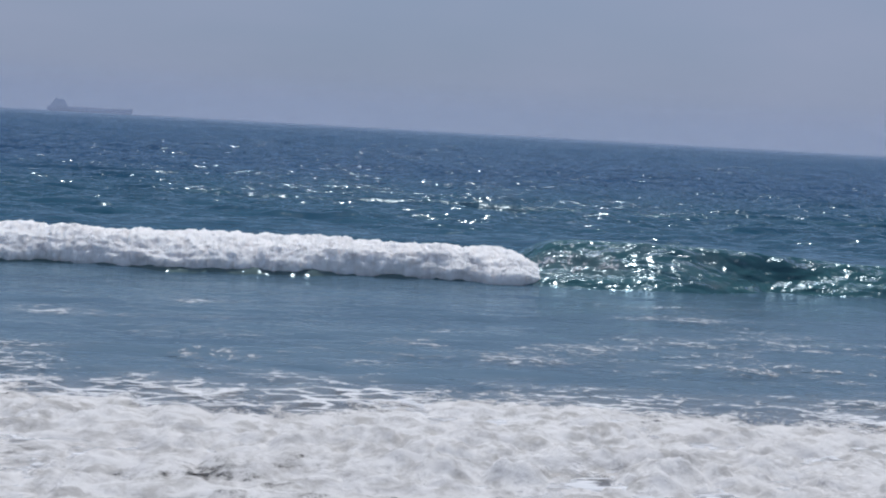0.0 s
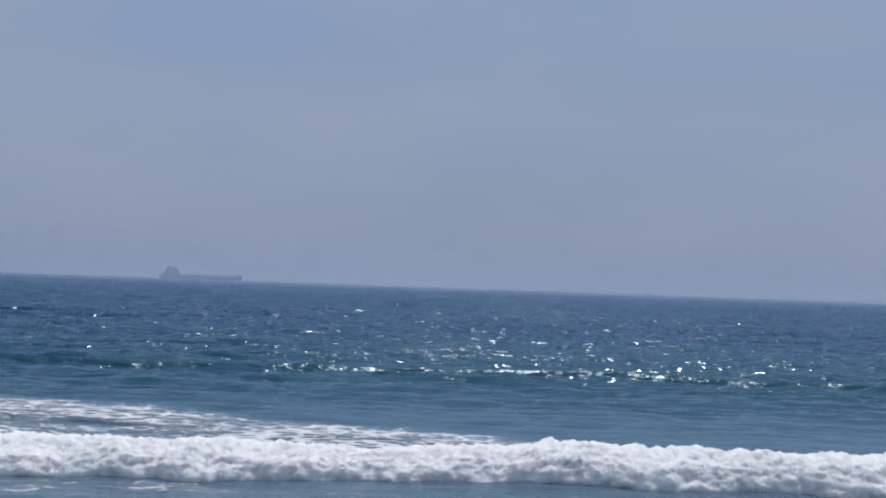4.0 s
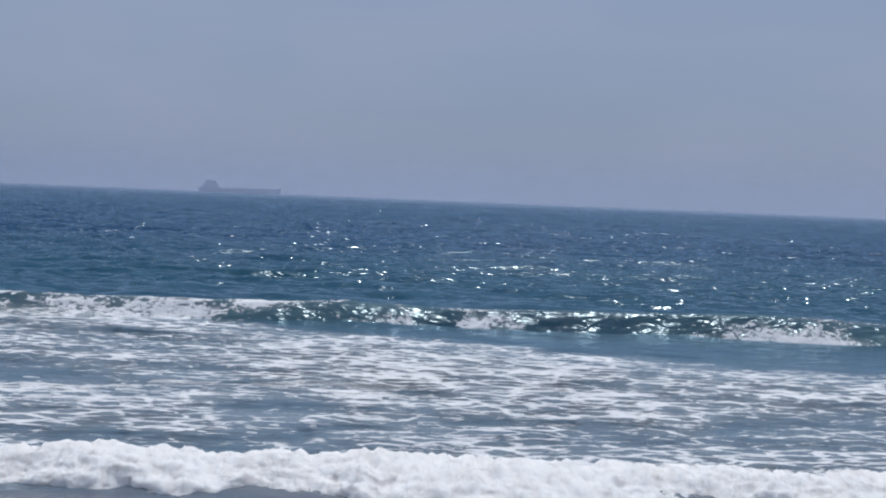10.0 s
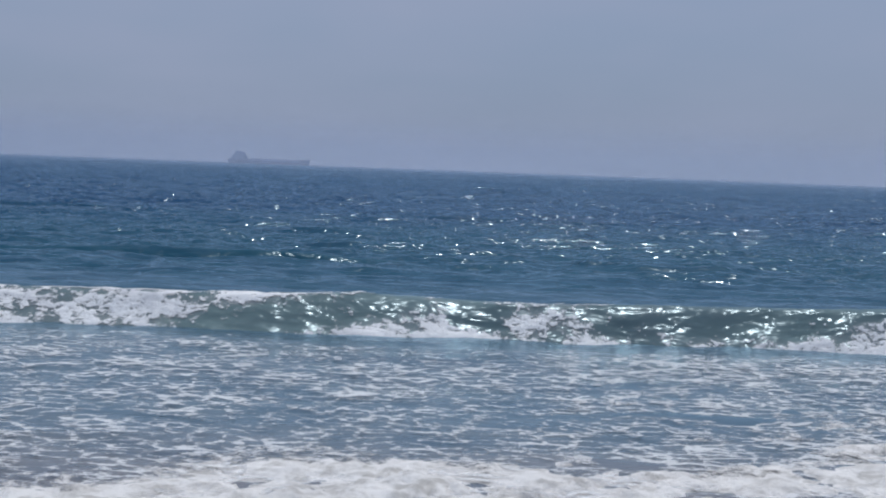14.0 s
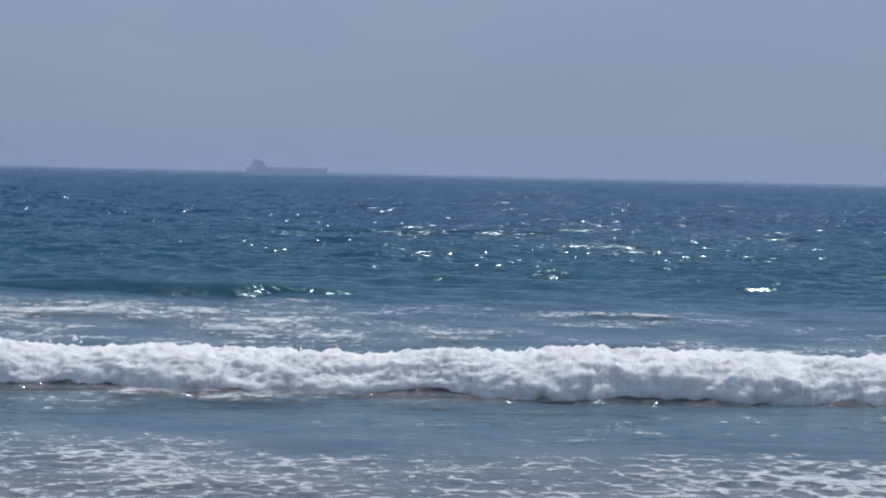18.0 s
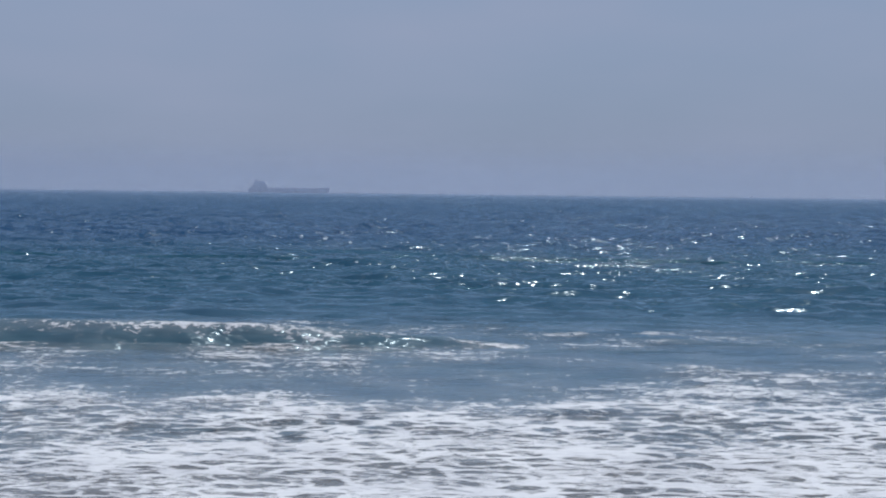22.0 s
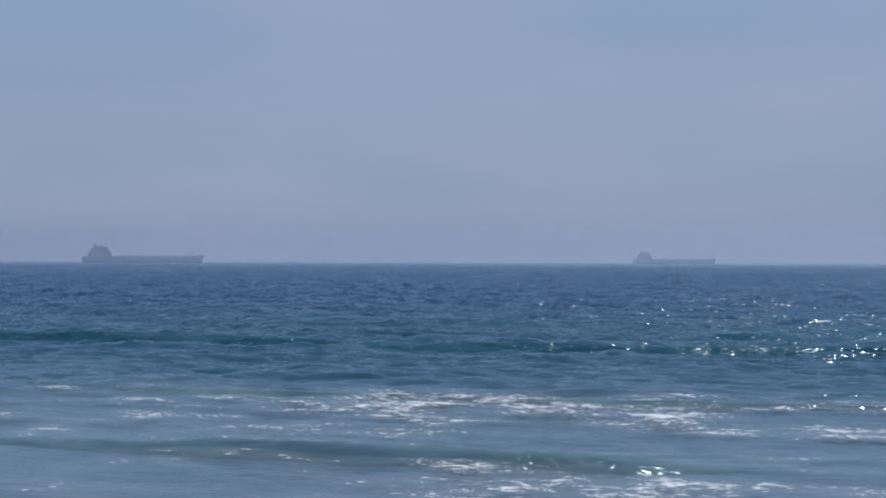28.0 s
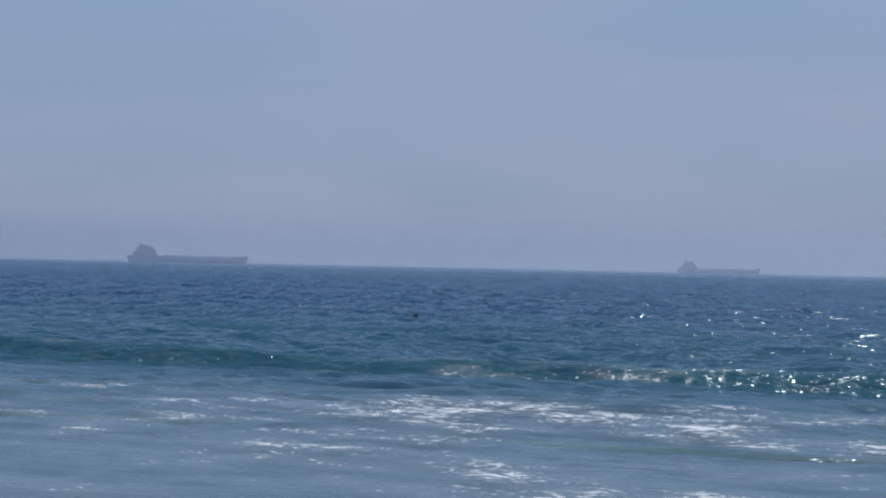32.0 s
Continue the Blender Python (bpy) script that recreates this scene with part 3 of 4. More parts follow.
foam_remains = foam_patch("foam_streaks", "thin broken web of foam drifting near the beach", -34, 34, 11, 40, foam_web, 35,
                          lambda X, Y: 0.56 * (1 - step(Y + 1.0 * fbm(X * 0.2, Y * 0.3, 91, 3), 33, 37)) + 0.06 * step(X, 1, 5) + 0.04 * step(Y, 27, 32) * (1 - step(Y, 34, 37)) + 0.08 * fbm(X * 0.14, Y * 0.4, 92, 2), 0.025)
foam_second_remains = foam_patch("foam_streaks", "thin broken web of foam left on the shallows", -34, 34, 10, 27, foam_web, 36,
                                 lambda X, Y: 0.56 * (1 - step(Y + 0.9 * fbm(X * 0.25, Y * 0.3, 93, 3), 22.6, 25.0)) + 0.16 * fbm(X * 0.14, Y * 0.4, 94, 2), 0.025)
foam_scatter = foam_patch("foam_streaks", "scattered thin streaks and clots of foam on the water", -46, 36, 17, 46, foam_streaks, 34,
                          lambda X, Y: (0.605 - 0.04 * step(X, 2, 10)) * (0.95 + 0.05 * step(Y, 25, 31)) * step(Y, 17, 21) * (1 - step(Y + 1.8 * fbm(X * 0.2, Y * 0.2, 88, 3), 35.0, 43.0))
                          + 0.20 * fbm(X * 0.2, Y * 0.36, 89, 2) + 0.20 * fbm(X * 0.6, Y * 1.0, 189, 3))
foam_clots = foam_patch("foam_streaks", "loose clots and crooked lines of foam drifting behind the breaker", -26, 26, 20, 41, foam_streaks, 39,
                        lambda X, Y: (0.60 + 0.07 * step(Y, 25, 31)) * step(Y, 20, 22) * (1 - step(Y + 0.42 * X + 2.0 * fbm(X * 0.2, Y * 0.2, 98, 3), 32.0, 39.0))
                        + 0.22 * fbm(X * 0.22 + Y * 0.12, Y * 0.4 - X * 0.06, 99, 2) + 0.18 * fbm(X * 0.6, Y * 1.0, 199, 3))
foam_wisps = foam_patch("foam_streaks", "faint wisps of foam on the calm water before the breaker", -26, 26, 17, 30, foam_web, 38,
                        lambda X, Y: 0.42 - 0.10 * step(Y, 20, 28) + 0.42 * fbm(X * 0.22, Y * 0.5, 97, 3), 0.02)


# ---- ships at anchor in the haze ----
def box(bm, x0, x1, y0, y1, z0, z1, taper=0.0):
    b = [bm.verts.new((x, y, z0)) for x, y in ((x0, y0), (x1, y0), (x1, y1), (x0, y1))]
    t = [bm.verts.new((x, y, z1)) for x, y in ((x0 + taper, y0 + taper), (x1 - taper, y0 + taper), (x1 - taper, y1 - taper), (x0 + taper, y1 - taper))]
    bm.faces.new(b[::-1])
    bm.faces.new(t)
    for i in range(4):
        bm.faces.new((b[i], b[(i + 1) % 4], t[(i + 1) % 4], t[i]))


def block(name, parent, material, *dims, taper=0.0, bevel=0.15):
    bm = bmesh.new()
    box(bm, *dims, taper=taper)
    if bevel:
        bmesh.ops.bevel(bm, geom=bm.edges[:], offset=bevel, segments=1, affect="EDGES")
    return part(name, bm, material, parent)


def rod(name, parent, material, a, b, r0, r1, sides=8):
    a, b = Vector(a), Vector(b)
    bm = bmesh.new()
    bmesh.ops.create_cone(bm, cap_ends=True, segments=sides, radius1=r0, radius2=r1, depth=(b - a).length,
                          matrix=Matrix.Translation((a + b) / 2) @ (b - a).to_track_quat("Z", "Y").to_matrix().to_4x4())
    return part(name, bm, material, parent)


def hull_mesh(L, B, low, deck, fore):
    """Stations from stern to bow; the bow is raked and flared."""
    bm = bmesh.new()
    rings = []
    for i in range(25):
        u = i / 24
        half = B / 2 * min(1, 0.72 + u * 3.0) * (1 - max(0, (u - 0.80) / 0.20) ** 2.2)
        half = max(half, 0.25)
        top = deck + (fore if u > 0.93 else 0) + (1.2 * max(0, u - 0.8) / 0.2)
        rake = 0.034 * L * max(0, (u - 0.86) / 0.14)
        stern = -0.020 * L * max(0, (0.06 - u) / 0.06)
        ring = []
        for k, (w, z) in enumerate(((0.80, -4.0), (0.9, low), (1.0, deck * 0.55), (1.04, top))):
            shift = (rake + stern) * (z + 4) / (top + 4)
            ring.append((u * L - L / 2 + shift - rake * 0.3, half * w, z))
        rings.append([bm.verts.new((x, s * y, z)) for s in (1, -1) for x, y, z in (ring if s == 1 else ring[::-1])])
    for a, b in zip(rings[:-1], rings[1:]):
        for k in range(8):
            bm.faces.new((a[k], b[k], b[(k + 1) % 8], a[(k + 1) % 8]))
    bm.faces.new(rings[0][::-1])
    bm.faces.new(rings[-1])
    bmesh.ops.recalc_face_normals(bm, faces=bm.faces[:])
    return bm


def bulk_carrier(L, label, tall, hatches):
    ship = thing("cargo_ship", label, "ship", "ships at anchor")
    B, deck = L * 0.15, L * 0.058
    k = L / 200
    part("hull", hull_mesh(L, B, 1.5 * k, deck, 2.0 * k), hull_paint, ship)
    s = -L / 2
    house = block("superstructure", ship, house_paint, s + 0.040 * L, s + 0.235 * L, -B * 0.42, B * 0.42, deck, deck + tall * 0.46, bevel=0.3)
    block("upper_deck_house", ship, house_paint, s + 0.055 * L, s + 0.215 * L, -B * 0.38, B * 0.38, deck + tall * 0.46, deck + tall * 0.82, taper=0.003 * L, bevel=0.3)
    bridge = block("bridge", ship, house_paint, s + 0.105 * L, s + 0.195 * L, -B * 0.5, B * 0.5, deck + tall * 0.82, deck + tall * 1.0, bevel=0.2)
    block("bridge_window", bridge, window_dark, s + 0.195 * L, s + 0.1965 * L, -B * 0.42, B * 0.42, deck + tall * 0.89, deck + tall * 0.96, bevel=0)
    for i in range(3):
        block("deck_rail", house, deck_gear, s + 0.035 * L, s + 0.24 * L, -B * 0.45, B * 0.45, deck + tall * (0.12 + 0.12 * i), deck + tall * (0.135 + 0.12 * i), bevel=0)
    funnel = block("funnel", ship, deck_gear, s + 0.078 * L, s + 0.112 * L, -B * 0.14, B * 0.14, deck + tall * 0.46, deck + tall * 1.24, taper=0.004 * L, bevel=0.5)
    rod("exhaust_pipe", funnel, deck_gear, (s + 0.094 * L, 0, deck + tall * 1.24), (s + 0.091 * L, 0, deck + tall * 1.36), 1.0 * k, 0.8 * k)
    mast = rod("radar_mast", ship, deck_gear, (s + 0.140 * L, 0, deck + tall * 1.0), (s + 0.140 * L, 0, deck + tall * 1.25), 0.9 * k, 0.5 * k)
    block("radar_arm", mast, deck_gear, s + 0.133 * L, s + 0.147 * L, -2.5 * k, 2.5 * k, deck + tall * 1.08, deck + tall * 1.11, bevel=0)
    rod("aft_mast", ship, deck_gear, (s + 0.03 * L, 0, deck), (s + 0.03 * L, 0, deck + tall * 0.55), 0.5 * k, 0.3 * k)
    for i in range(hatches):
        x = s + L * (0.26 + 0.65 * (i + 0.5) / hatches)
        hatch = block("hatch_cover", ship, deck_gear, x - 0.27 * L / hatches, x + 0.27 * L / hatches, -B * 0.3, B * 0.3, deck, deck + 1.9 * k, taper=0.3)
        block("hatch_coaming", hatch, coaming_paint, x - 0.3 * L / hatches, x + 0.3 * L / hatches, -B * 0.33, B * 0.33, deck, deck + 0.9 * k, bevel=0)
    rod("foremast", ship, deck_gear, (s + 0.955 * L, 0, deck + 2 * k), (s + 0.955 * L, 0, deck + 6.5 * k), 0.45 * k, 0.25 * k)
    for side in (-1, 1):
        rod("anchor_windlass", ship, deck_gear, (s + 0.95 * L, side * 3 * k - 1, deck + 3.5 * k), (s + 0.95 * L, side * 3 * k + 1, deck + 3.5 * k), 1.0 * k, 1.0 * k)
        lifeboat = rod("lifeboat", ship, house_paint, (s + 0.10 * L, side * B * 0.46, deck + tall * 0.3), (s + 0.14 * L, side * B * 0.46, deck + tall * 0.3), 1.4 * k, 1.1 * k)
        rod("davit", lifeboat, deck_gear, (s + 0.12 * L, side * B * 0.42, deck + tall * 0.2), (s + 0.12 * L, side * B * 0.47, deck + tall * 0.42), 0.25 * k, 0.2 * k, 6)
    return ship


def at_bearing(left_degrees, distance):
    return -distance * math.sin(radians(left_degrees)), distance * math.cos(radians(left_degrees))


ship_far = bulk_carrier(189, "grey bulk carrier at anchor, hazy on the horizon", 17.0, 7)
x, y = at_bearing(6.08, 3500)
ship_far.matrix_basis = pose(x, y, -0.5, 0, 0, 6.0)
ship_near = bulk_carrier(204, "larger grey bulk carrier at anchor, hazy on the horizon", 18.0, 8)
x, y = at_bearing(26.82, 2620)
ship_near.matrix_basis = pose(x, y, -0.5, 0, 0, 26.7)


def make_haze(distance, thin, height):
    """Stand-in for thin sea haze: a standing translucent sheet, let through but for a little, fading upwards."""
    m = Nodes("haze_sheet")
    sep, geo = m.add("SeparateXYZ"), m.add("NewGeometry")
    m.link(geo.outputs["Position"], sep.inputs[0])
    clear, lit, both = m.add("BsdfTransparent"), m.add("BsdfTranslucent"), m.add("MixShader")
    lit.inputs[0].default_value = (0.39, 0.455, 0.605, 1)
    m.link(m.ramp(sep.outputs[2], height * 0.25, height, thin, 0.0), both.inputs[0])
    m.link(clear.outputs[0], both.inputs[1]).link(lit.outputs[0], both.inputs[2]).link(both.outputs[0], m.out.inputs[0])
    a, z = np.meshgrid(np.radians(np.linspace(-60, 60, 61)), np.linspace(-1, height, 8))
    haze = sheet("haze_sheet", np.stack([distance * np.sin(a), distance * np.cos(a), z], -1), m.mat)
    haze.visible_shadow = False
    return tagged(haze, "translucent blue sheet standing in for haze over the far sea", "haze", "", "structure")


# added sheets pale the ships and the horizon as haze would
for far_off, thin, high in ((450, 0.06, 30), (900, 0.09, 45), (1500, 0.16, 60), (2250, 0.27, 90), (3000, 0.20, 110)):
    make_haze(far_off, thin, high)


def make_boat():
    boat = thing("fishing_boat", "tiny dark fishing boat far out on the horizon", "boat")
    part("hull", hull_mesh(24, 6, 0.3, 2.2, 0.8), hull_paint, boat)
    house = block("wheelhouse", boat, house_paint, -5, 1, -2, 2, 2.2, 6.0)
    block("window", house, window_dark, 1.0, 1.1, -1.6, 1.6, 4.4, 5.4, bevel=0)
    rod("mast", boat, deck_gear, (2.5, 0, 2), (2.5, 0, 11), 0.35, 0.2)
    rod("boom", boat, deck_gear, (2.5, 0, 8), (9, 0, 5), 0.2, 0.15)
    return boat


boat = make_boat()


# ---- a dolphin that surfaces twice on its way along the shore ----
def make_dolphin():
    dolphin = thing("dolphin", "dark grey dolphin surfacing with its curved dorsal fin", "dolphin")
    bm = bmesh.new()
    rings = []
    n = 26
    for i in range(n):
        u = i / (n - 1)
        r = 0.29 * math.sin(math.pi * min(1, u ** 0.62)) ** 0.8 if 0 < u < 1 else 0.012
        if u < 0.14:
            r = max(0.03, r * (0.35 + u / 0.14 * 0.65))
        r = max(r, 0.03)
        x = (0.5 - u) * 2.7
        z = 0.16 - 0.42 * (u - 0.42) ** 2 * 2.6
        rings.append([bm.verts.new((-x, 0.88 * r * math.cos(a), z + r * math.sin(a))) for a in np.linspace(0, 2 * math.pi, 14, endpoint=False)])
    for a, b in zip(rings[:-1], rings[1:]):
        for k in range(14):
            bm.faces.new((a[k], a[(k + 1) % 14], b[(k + 1) % 14], b[k]))
    bm.faces.new(rings[0])
    bm.faces.new(rings[-1][::-1])
    bmesh.ops.recalc_face_normals(bm, faces=bm.faces[:])
    for f in bm.faces:
        f.smooth = True
    part("body", bm, dolphin_skin, dolphin)

    def fin(name, outline, thick, m):
        bm = bmesh.new()
        mid = [bm.verts.new(m @ Vector((x, 0, z))) for x, z in outline]
        cx, cz = sum(p[0] for p in outline) / len(outline), sum(p[1] for p in outline) / len(outline)
        sides = [bm.verts.new(m @ Vector((cx, s * thick, cz - 0.05))) for s in (1, -1)]
        for i in range(len(mid)):
            for s in sides:
                bm.faces.new((mid[i], mid[(i + 1) % len(mid)], s))
        bmesh.ops.recalc_face_normals(bm, faces=bm.faces[:])
        part(name, bm, dolphin_skin, dolphin)
    sweep = [(-0.30, 0.0), (-0.18, 0.13), (-0.02, 0.25), (0.18, 0.32), (0.27, 0.33), (0.19, 0.23), (0.16, 0.12), (0.22, 0.0)]
    fin("dorsal_fin", sweep, 0.035, pose(0.12, 0, 0.40))
    fluke = [(-0.2, 0.0), (0.0, 0.14), (0.16, 0.34), (0.24, 0.36), (0.17, 0.18), (0.14, 0.0)]
    for s in (90, -90):
        fin("fluke", fluke, 0.02, pose(1.32, 0, -0.20, s, 0, 0))
        fin("flipper", [(x * 0.9, z * 1.1) for x, z in fluke], 0.02, pose(-0.45, 0.18 * (1 if s < 0 else -1), -0.02, s * 1.25, 0, 0))
    return dolphin


dolphin = make_dolphin()


# ---- motion ----
def run(ob, rows):
    """Key a thing by rows of seconds, y, z and tilt."""
    rows = list(rows)
    if rows[-1][0] < 32:
        rows.append((32, *rows[-1][1:]))
    walk(ob, [(t, pose(0, y, z, tilt, 0, 0)) for t, y, z, tilt in rows])


def hinged(ob, rows, hinge):
    """Key a raft of foam that emerges behind a moving front: seconds, front, slope, lift, drift."""
    keys = []
    for t, front, slope, lift, drift in rows:
        z_hinge = slope * (hinge - front) + lift + 0.02
        # the sheet's own origin lies at y = 0
        a = math.degrees(math.atan(slope))
        keys.append((t, pose(0, drift, z_hinge - slope * (hinge + drift) + slope * drift, a, 0, 0)))
    walk(ob, keys)


def motions():
    walk(water, [(0, pose(0, 0, 0)), (16, pose(1.5, -8, 0)), (32, pose(3, -16, 0))])
    walk(water_chop, [(0, pose(-8, -2, 0)), (16, pose(0, -3, 0)), (32, pose(8, -5, 0))])

    run(wave_one, [(0, 35.0, 0, 0), (0.5, 32.9, 0, 0), (1, 31.2, 0, 0), (2, 29.0, 0, 0), (3, 27.5, -0.03, 0), (4, 26.7, -0.08, 0), (4.5, 26.3, -0.10, 0),
                   (6.5, 24.0, -0.52, 0), (7, 23.4, -0.58, 0), (8.2, 22.0, -0.62, 0), (9, 20.4, -0.45, 0), (9.5, 19.3, -0.39, 0), (10, 18.1, -0.41, 0), (10.5, 17.3, -0.42, 0), (11, 16.8, -0.40, 0),
                   (12, 16.0, -0.46, 0), (13, 15.5, -0.52, 0), (14.2, 15.0, -0.95, 0), (17, 14.0, -1.8, 0)])
    for piece in (one_face, one_lace):
        walk(piece, [(t, pose(x, y, z)) for t, x, y, z in ((0, 0, 0.3, -0.06), (0.5, 0.5, 0.3, -0.07), (1, 1.2, 0.35, -0.08), (1.5, 2.2, 0.5, -0.2), (2, 3.6, 0.7, -0.5), (2.6, 5, 0.7, -0.7),
                                                           (3.2, 6, 0.7, -0.75), (4, 7, 0.9, -0.9), (32, 8, 1.0, -0.95))])
    walk(one_roller, [(0, pose(-0.6, 0, 0)), (0.5, pose(-0.1, 0, 0)), (1, pose(0.6, 0, -0.02)), (1.5, pose(1.7, 0, -0.03)), (2, pose(3.6, 0, -0.04)), (3, pose(8.0, 0, -0.06)), (4, pose(11, 0, -0.08)),
                      (6, pose(15, 0, -0.12)), (10, pose(20, 0, -0.1)), (32, pose(24, 0, -0.12))])
    # the hollow stands up green before the froth where the wave rises again near the beach
    run(one_hollow, [(0, 0, -0.05, 0), (7.5, 0, -0.05, 0), (8.6, -0.42, 0.34, 0), (9.8, -0.42, 0.34, 0), (10.5, -0.2, 0.10, 0), (11.2, 0, -0.05, 0), (32, 0, -0.05, 0)])

    run(wave_two, [(0, 66, -0.72, 0), (2, 60, -0.66, 0), (4.5, 55, -0.58, 0), (7, 48.5, -0.60, 0), (8, 46.5, -0.60, 0), (9, 44.2, -0.55, 0), (10, 40.8, -0.45, 0), (11, 37.8, -0.36, 0),
                   (12, 35.2, -0.34, 0), (13, 33.2, -0.32, 0), (14, 31.6, -0.27, 0), (15, 28.9, -0.17, 0), (15.5, 28.2, -0.16, 0), (17.5, 24.5, -0.20, 0),
                   (18, 23.8, -0.20, 0), (19, 21.8, -0.22, 0), (20, 19.7, -0.22, 0), (21, 17.3, -0.40, 0), (21.7, 15.9, -0.65, 0), (22.5, 14.8, -1.0, 0), (25, 13.5, -1.8, 0)])
    run(two_face, [(0, 0, 0, 0), (15.5, 0, 0, 0), (16.3, 0.1, -0.05, 0), (17.5, 0.4, -0.4, 0), (20, 0.8, -0.7, 0), (32, 0.8, -0.8, 0)])
    run(two_lace, [(0, 0.1, -0.3, 0), (7.5, 0.1, -0.14, 0), (8.5, 0.06, -0.07, 0), (9.1, 0.03, -0.025, 0), (10.0, 0.02, -0.015, 0), (10.6, 0.01, -0.005, 0), (11.2, 0, 0, 0), (15.5, 0, 0, 0), (16.3, 0.1, -0.05, 0), (17, 0.3, -0.3, 0), (17.6, 0.4, -0.7, 0), (32, 0.8, -1, 0)])
    run(three_lace, [(0, 0.1, -0.3, 0), (17, 0.1, -0.15, 0), (21, 0.02, -0.03, 0), (23, 0, 0, 0), (25, 0, 0, 0), (27, 0, -0.05, 0), (29, 0, -0.12, 0), (32, 0, -0.3, 0)])
    run(five_lace, [(0, 0.1, -0.3, 0), (26, 0.1, -0.10, 0), (28.5, 0, -0.02, 0), (32, 0, -0.02, 0)])
    run(two_roller, [(0, 0.4, -1.3, 0), (14.8, 0.2, -0.8, 0), (15.5, 0, -0.42, 0), (16.3, 0, -0.02, 0), (17.5, 0, 0.14, 0), (18.5, 0, 0.13, 0), (19.5, 0, 0.03, 0), (21, 0, 0, 0), (32, 0, 0, 0)])

    run(two_hollow, [(0, -0.05, 0.04, 0), (17, -0.05, 0.02, 0), (19, -0.06, 0.09, 0), (20.5, -0.06, 0.12, 0), (32, -0.05, 0.04, 0)])

    run(wave_three, [(0, 90, -0.7, 0), (9, 63, -0.62, 0), (14.5, 51, -0.52, 0), (17.5, 43, -0.62, 0), (19, 39, -0.56, 0), (20.5, 36.3, -0.50, 0), (22, 33.5, -0.42, 0), (24, 31, -0.36, 0),
                     (26.5, 27, -0.46, 0), (27, 26.3, -0.48, 0), (28, 25, -0.68, 0), (29, 23.5, -0.9, 0), (30, 22, -1.2, 0), (32, 21.5, -1.6, 0)])
    run(wave_four, [(0, 128, -0.6, 0), (20, 57, -0.46, 0), (24, 47, -0.36, 0), (26.5, 42.5, -0.32, 0), (28, 40, -0.5, 0), (30, 37, -0.8, 0), (32, 35, -1.0, 0)])
    run(wave_five, [(0, 150, -0.6, 0), (20, 80, -0.56, 0), (27, 59, -0.45, 0), (28, 55.5, -0.38, 0), (29, 53.5, -0.34, 0), (30.5, 50, -0.29, 0), (32, 45.5, -0.25, 0)])
    run(wave_seven, [(0, 80, -1.2, 0), (22, 48, -0.7, 0), (26, 40, -0.5, 0), (28, 36, -0.48, 0), (30.5, 31.5, -0.56, 0), (32, 29.2, -0.60, 0)])
    run(wave_six, [(0, 118, -0.34, 0), (16, 92, -0.36, 0), (32, 72, -0.4, 0)])

    run(foam_wisps, [(0, 0, 0.03, 0), (2, -0.6, 0.04, 0), (4, -1.4, 0.03, 0), (6, -2.4, -0.02, 0), (8, -3, -0.3, 0), (15.5, -3, -0.3, 0), (17, -3.2, 0.02, 0), (19.5, -4.4, 0.03, 0), (20.6, -5, -0.12, 0), (22, -5, -0.5, 0), (32, -3, -0.6, 0)])
    run(foam_wash_lace, [(0, 0, 0.04, 0), (1, 0, 0.05, 0), (2, 0.2, 0.02, 0), (3, 0.3, -0.02, 0), (4.5, 0.3, -0.3, 0), (32, 0, -0.6, 0)])
    walk(foam_wash, [(t, pose(0, y, z, 0, 0, turn)) for t, y, z, turn in (
        (0, 0, 0.08, 0), (0.5, -0.3, 0.04, 0), (1, -0.8, -0.03, 0), (2, -1.5, -0.22, 0), (5, 0.5, -0.5, 0), (10, -0.4, -0.4, 14), (12.0, -1.0, -0.1, 14),
        (13.5, -1.4, 0.05, 14), (15.5, -1.6, 0.03, 14), (17.5, -2.0, -0.2, 14), (20.5, -2, -0.5, 14), (32, -1, -0.6, 14))])
    hinged(foam_trail, [(0, 36.5, 0.014, -0.05, 0), (1, 32.5, 0.014, -0.04, 0), (2, 30, 0.014, -0.03, 0), (3, 28.5, 0.012, -0.01, 0), (4.5, 27.5, 0.010, 0.01, 0), (7, 24, 0.007, 0.07, 0),
                        (9, 20, 0.005, 0.13, -0.2), (10, 18, 0.003, 0.12, -0.3), (11, 16, 0.0015, 0.08, -0.9), (12, 15, 0.0015, 0.01, -2.6), (13, 15, 0.0015, -0.06, -4.4),
                        (14, 16, 0.001, -0.10, -5.8), (15, 16, 0.001, -0.2, -8.4), (17.5, 16, 0.001, -0.4, -13), (20, 16, 0.001, -0.6, -17), (32, 16, 0, -0.8, -18)], 36)
    hinged(foam_fresh, [(0, 40, 0.02, -0.4, 0), (3, 29, 0.02, -0.15, 0), (4.5, 27, 0.016, 0.0, 0), (6.5, 24.3, 0.012, 0.06, 0), (8, 22, 0.009, 0.08, 0), (9, 20.2, 0.008, 0.04, -0.2),
                        (9.6, 18.2, 0.006, -0.04, -0.3), (11, 17, 0.004, -0.14, -0.6), (13, 16, 0.002, -0.3, -2), (32, 16, 0, -0.7, -4)], 30)
    hinged(foam_second_fresh, [(0, 26, 0.02, -0.6, 0), (18, 24, 0.03, -0.2, 0), (19.5, 21, 0.026, -0.04, 0), (21, 17.5, 0.014, 0.07, 0), (22, 15.5, 0.008, 0.08, 0), (23, 14.5, 0.006, 0.03, 0.1),
                               (24, 14, 0.004, -0.06, 0.2), (26, 14, 0.002, -0.3, 0), (32, 14, 0, -0.7, -1)], 22)
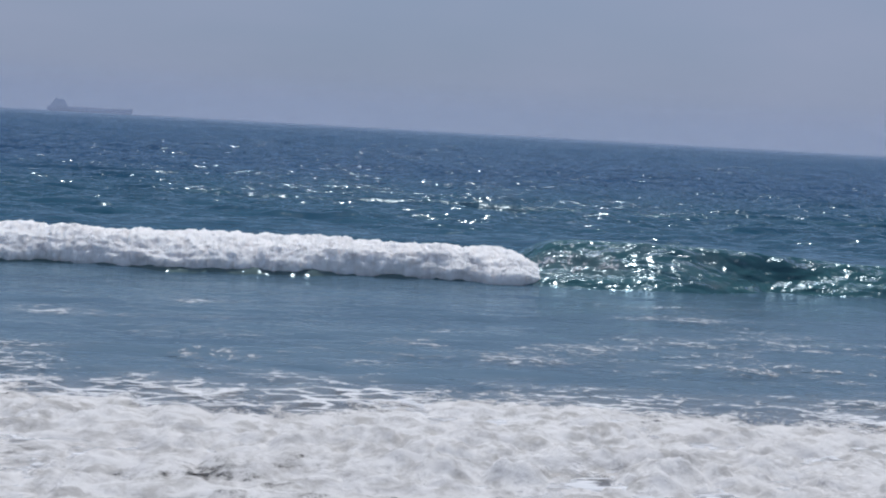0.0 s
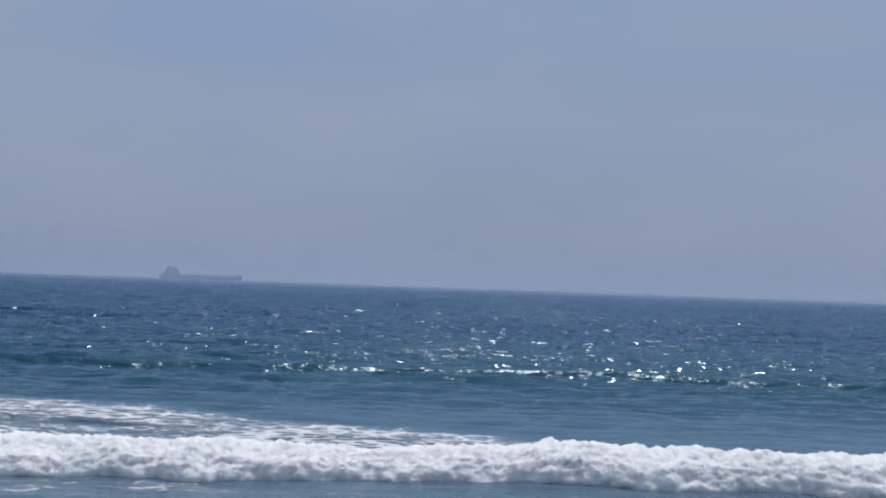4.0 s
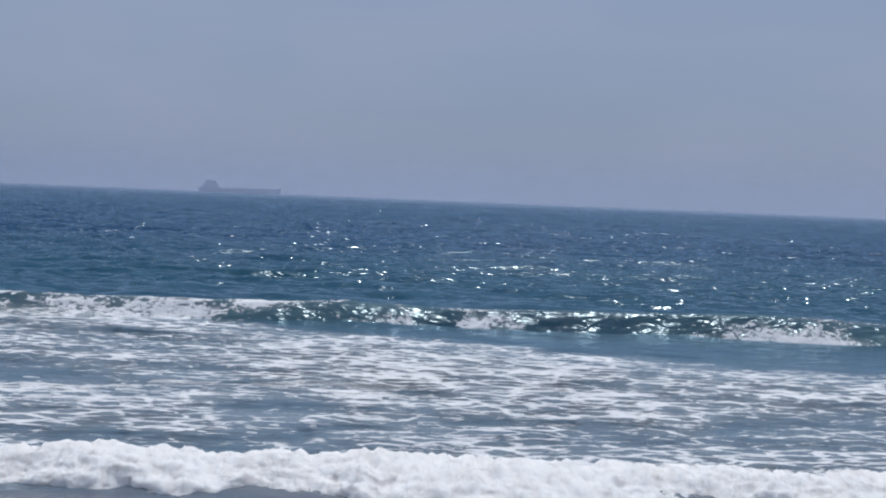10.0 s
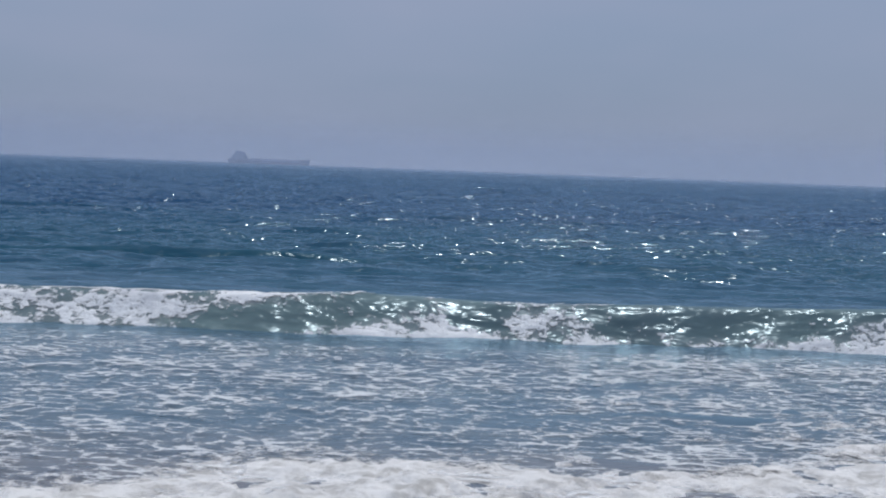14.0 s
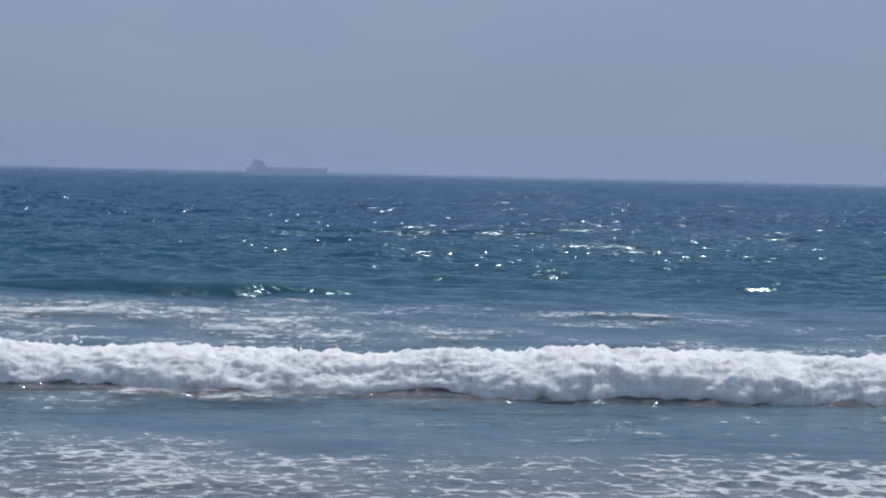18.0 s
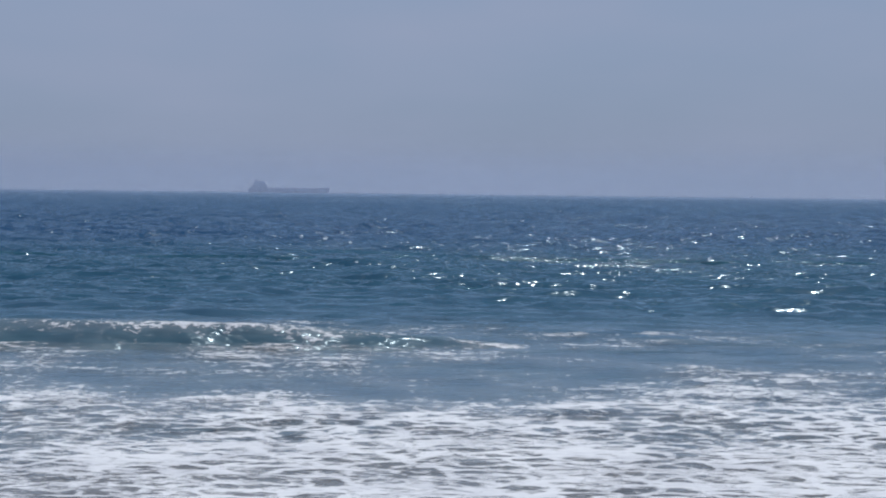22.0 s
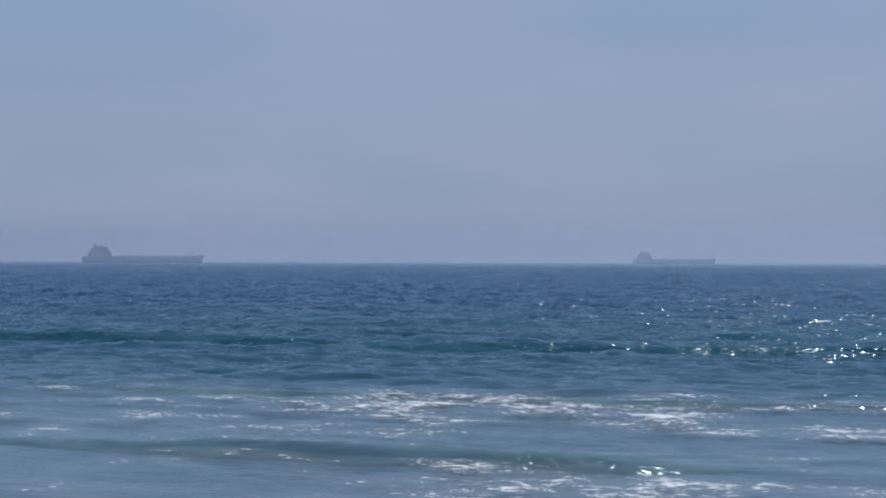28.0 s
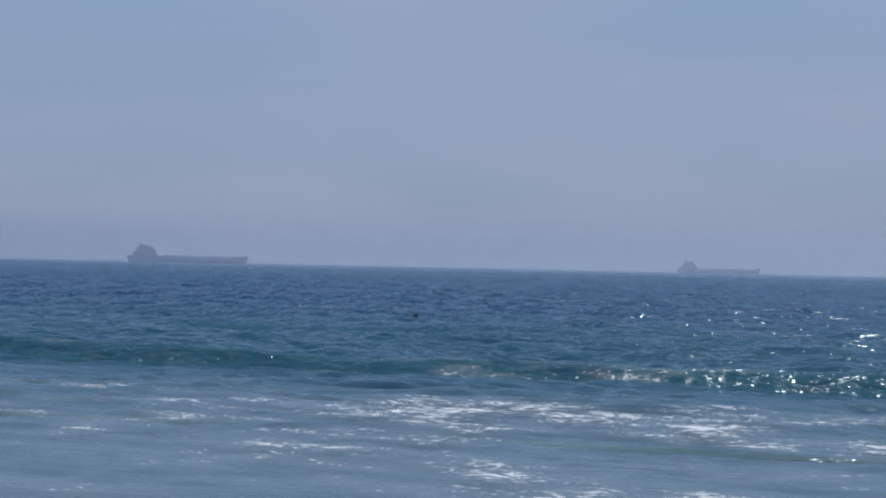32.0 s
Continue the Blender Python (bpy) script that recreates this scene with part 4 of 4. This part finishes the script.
    hinged(foam_second, [(0, 26, 0.01, -0.6, 0), (15, 26, 0.01, -0.4, 0), (17.5, 25, 0.030, -0.04, 0), (19, 22.3, 0.028, 0.01, 0), (20, 20, 0.022, 0.04, 0), (21, 17.5, 0.012, 0.07, 0),
                         (22, 15.5, 0.005, 0.08, 0), (23, 14.5, 0.004, 0.05, 0.1), (24, 14, 0.003, -0.01, 0.2), (24.5, 14, 0.003, -0.04, 0.2), (26.5, 14, 0.002, -0.2, 0), (28, 14, 0.001, -0.4, -0.6), (32, 14, 0, -0.6, -1.5)], 25)
    run(foam_remains, [(0, 0, -0.5, 0), (9, 0, -0.2, 0), (11.5, -1.4, 0.02, 0), (12, -2.2, 0.03, 0), (13, -4.2, 0.03, 0), (14, -5.8, 0.05, 0), (15, -8.8, 0.04, 0), (15.5, -10.5, 0.03, 0),
                       (17.5, -15.2, 0.04, 0), (19, -17.0, 0.03, 0), (20, -18, 0.01, 0), (22, -19, -0.4, 0), (32, -19, -0.5, 0)])
    run(foam_second_remains, [(0, 0, -0.5, 0), (21, 0, -0.2, 0), (23, 0, 0.01, 0), (24.5, 0, 0.05, 0), (26.5, -0.2, 0.0, 0), (27.2, -0.5, -0.05, 0), (28, -0.8, -0.06, 0), (29.5, -1.4, -0.16, 0), (32, -1.6, -0.3, 0)])
    run(foam_scatter, [(0, 0, -0.5, 0), (14.5, 0.8, -0.25, 0), (17.5, 0.3, 0.08, 0), (20, 0, 0.09, 0), (24, -0.4, 0.08, 0), (28, -0.6, 0.11, 0), (32, -1.0, 0.11, 0)])

    run(foam_clots, [(0, 0, -0.6, 0), (15, 1.0, -0.4, 0), (17.5, 0.6, 0.06, 0), (18.5, 0.3, 0.09, 0), (20, 0, 0.09, 0), (21.5, -0.4, 0.06, 0), (23, -0.8, -0.04, 0), (25, -1, -0.3, 0), (32, -1, -0.6, 0)])

    far_rows = []
    for t, bearing in ((0, -11.4), (16, -11.8), (32, -12.6)):
        bx, by = at_bearing(bearing, 4100)
        far_rows.append((t, pose(bx, by, -0.3, 0, 0, bearing)))
    walk(boat, far_rows)

    # the dolphin swims along the shore at about 1.9 m/s; its back shows at 6.2 to 7.4 s and from 30.7 s
    swim = []
    for t, z, pitch in ((0, -1.6, 0), (5.6, -0.9, 16), (6.3, -0.34, 6), (6.6, -0.34, 0), (7.0, -0.46, -10), (7.5, -0.75, -16), (9, -1.8, 0), (29, -1.8, 0), (30.2, -0.9, 16),
                        (30.8, -0.42, 8), (31.1, -0.36, 2), (31.6, -0.44, -6), (32, -0.44, -8)):
        swim.append((t, pose(11.5 - 1.59 * (t - 6.5), 101.5 - 0.46 * (t - 6.5), z + 0.14, 0, pitch, 5)))
    walk(dolphin, swim)


motions()
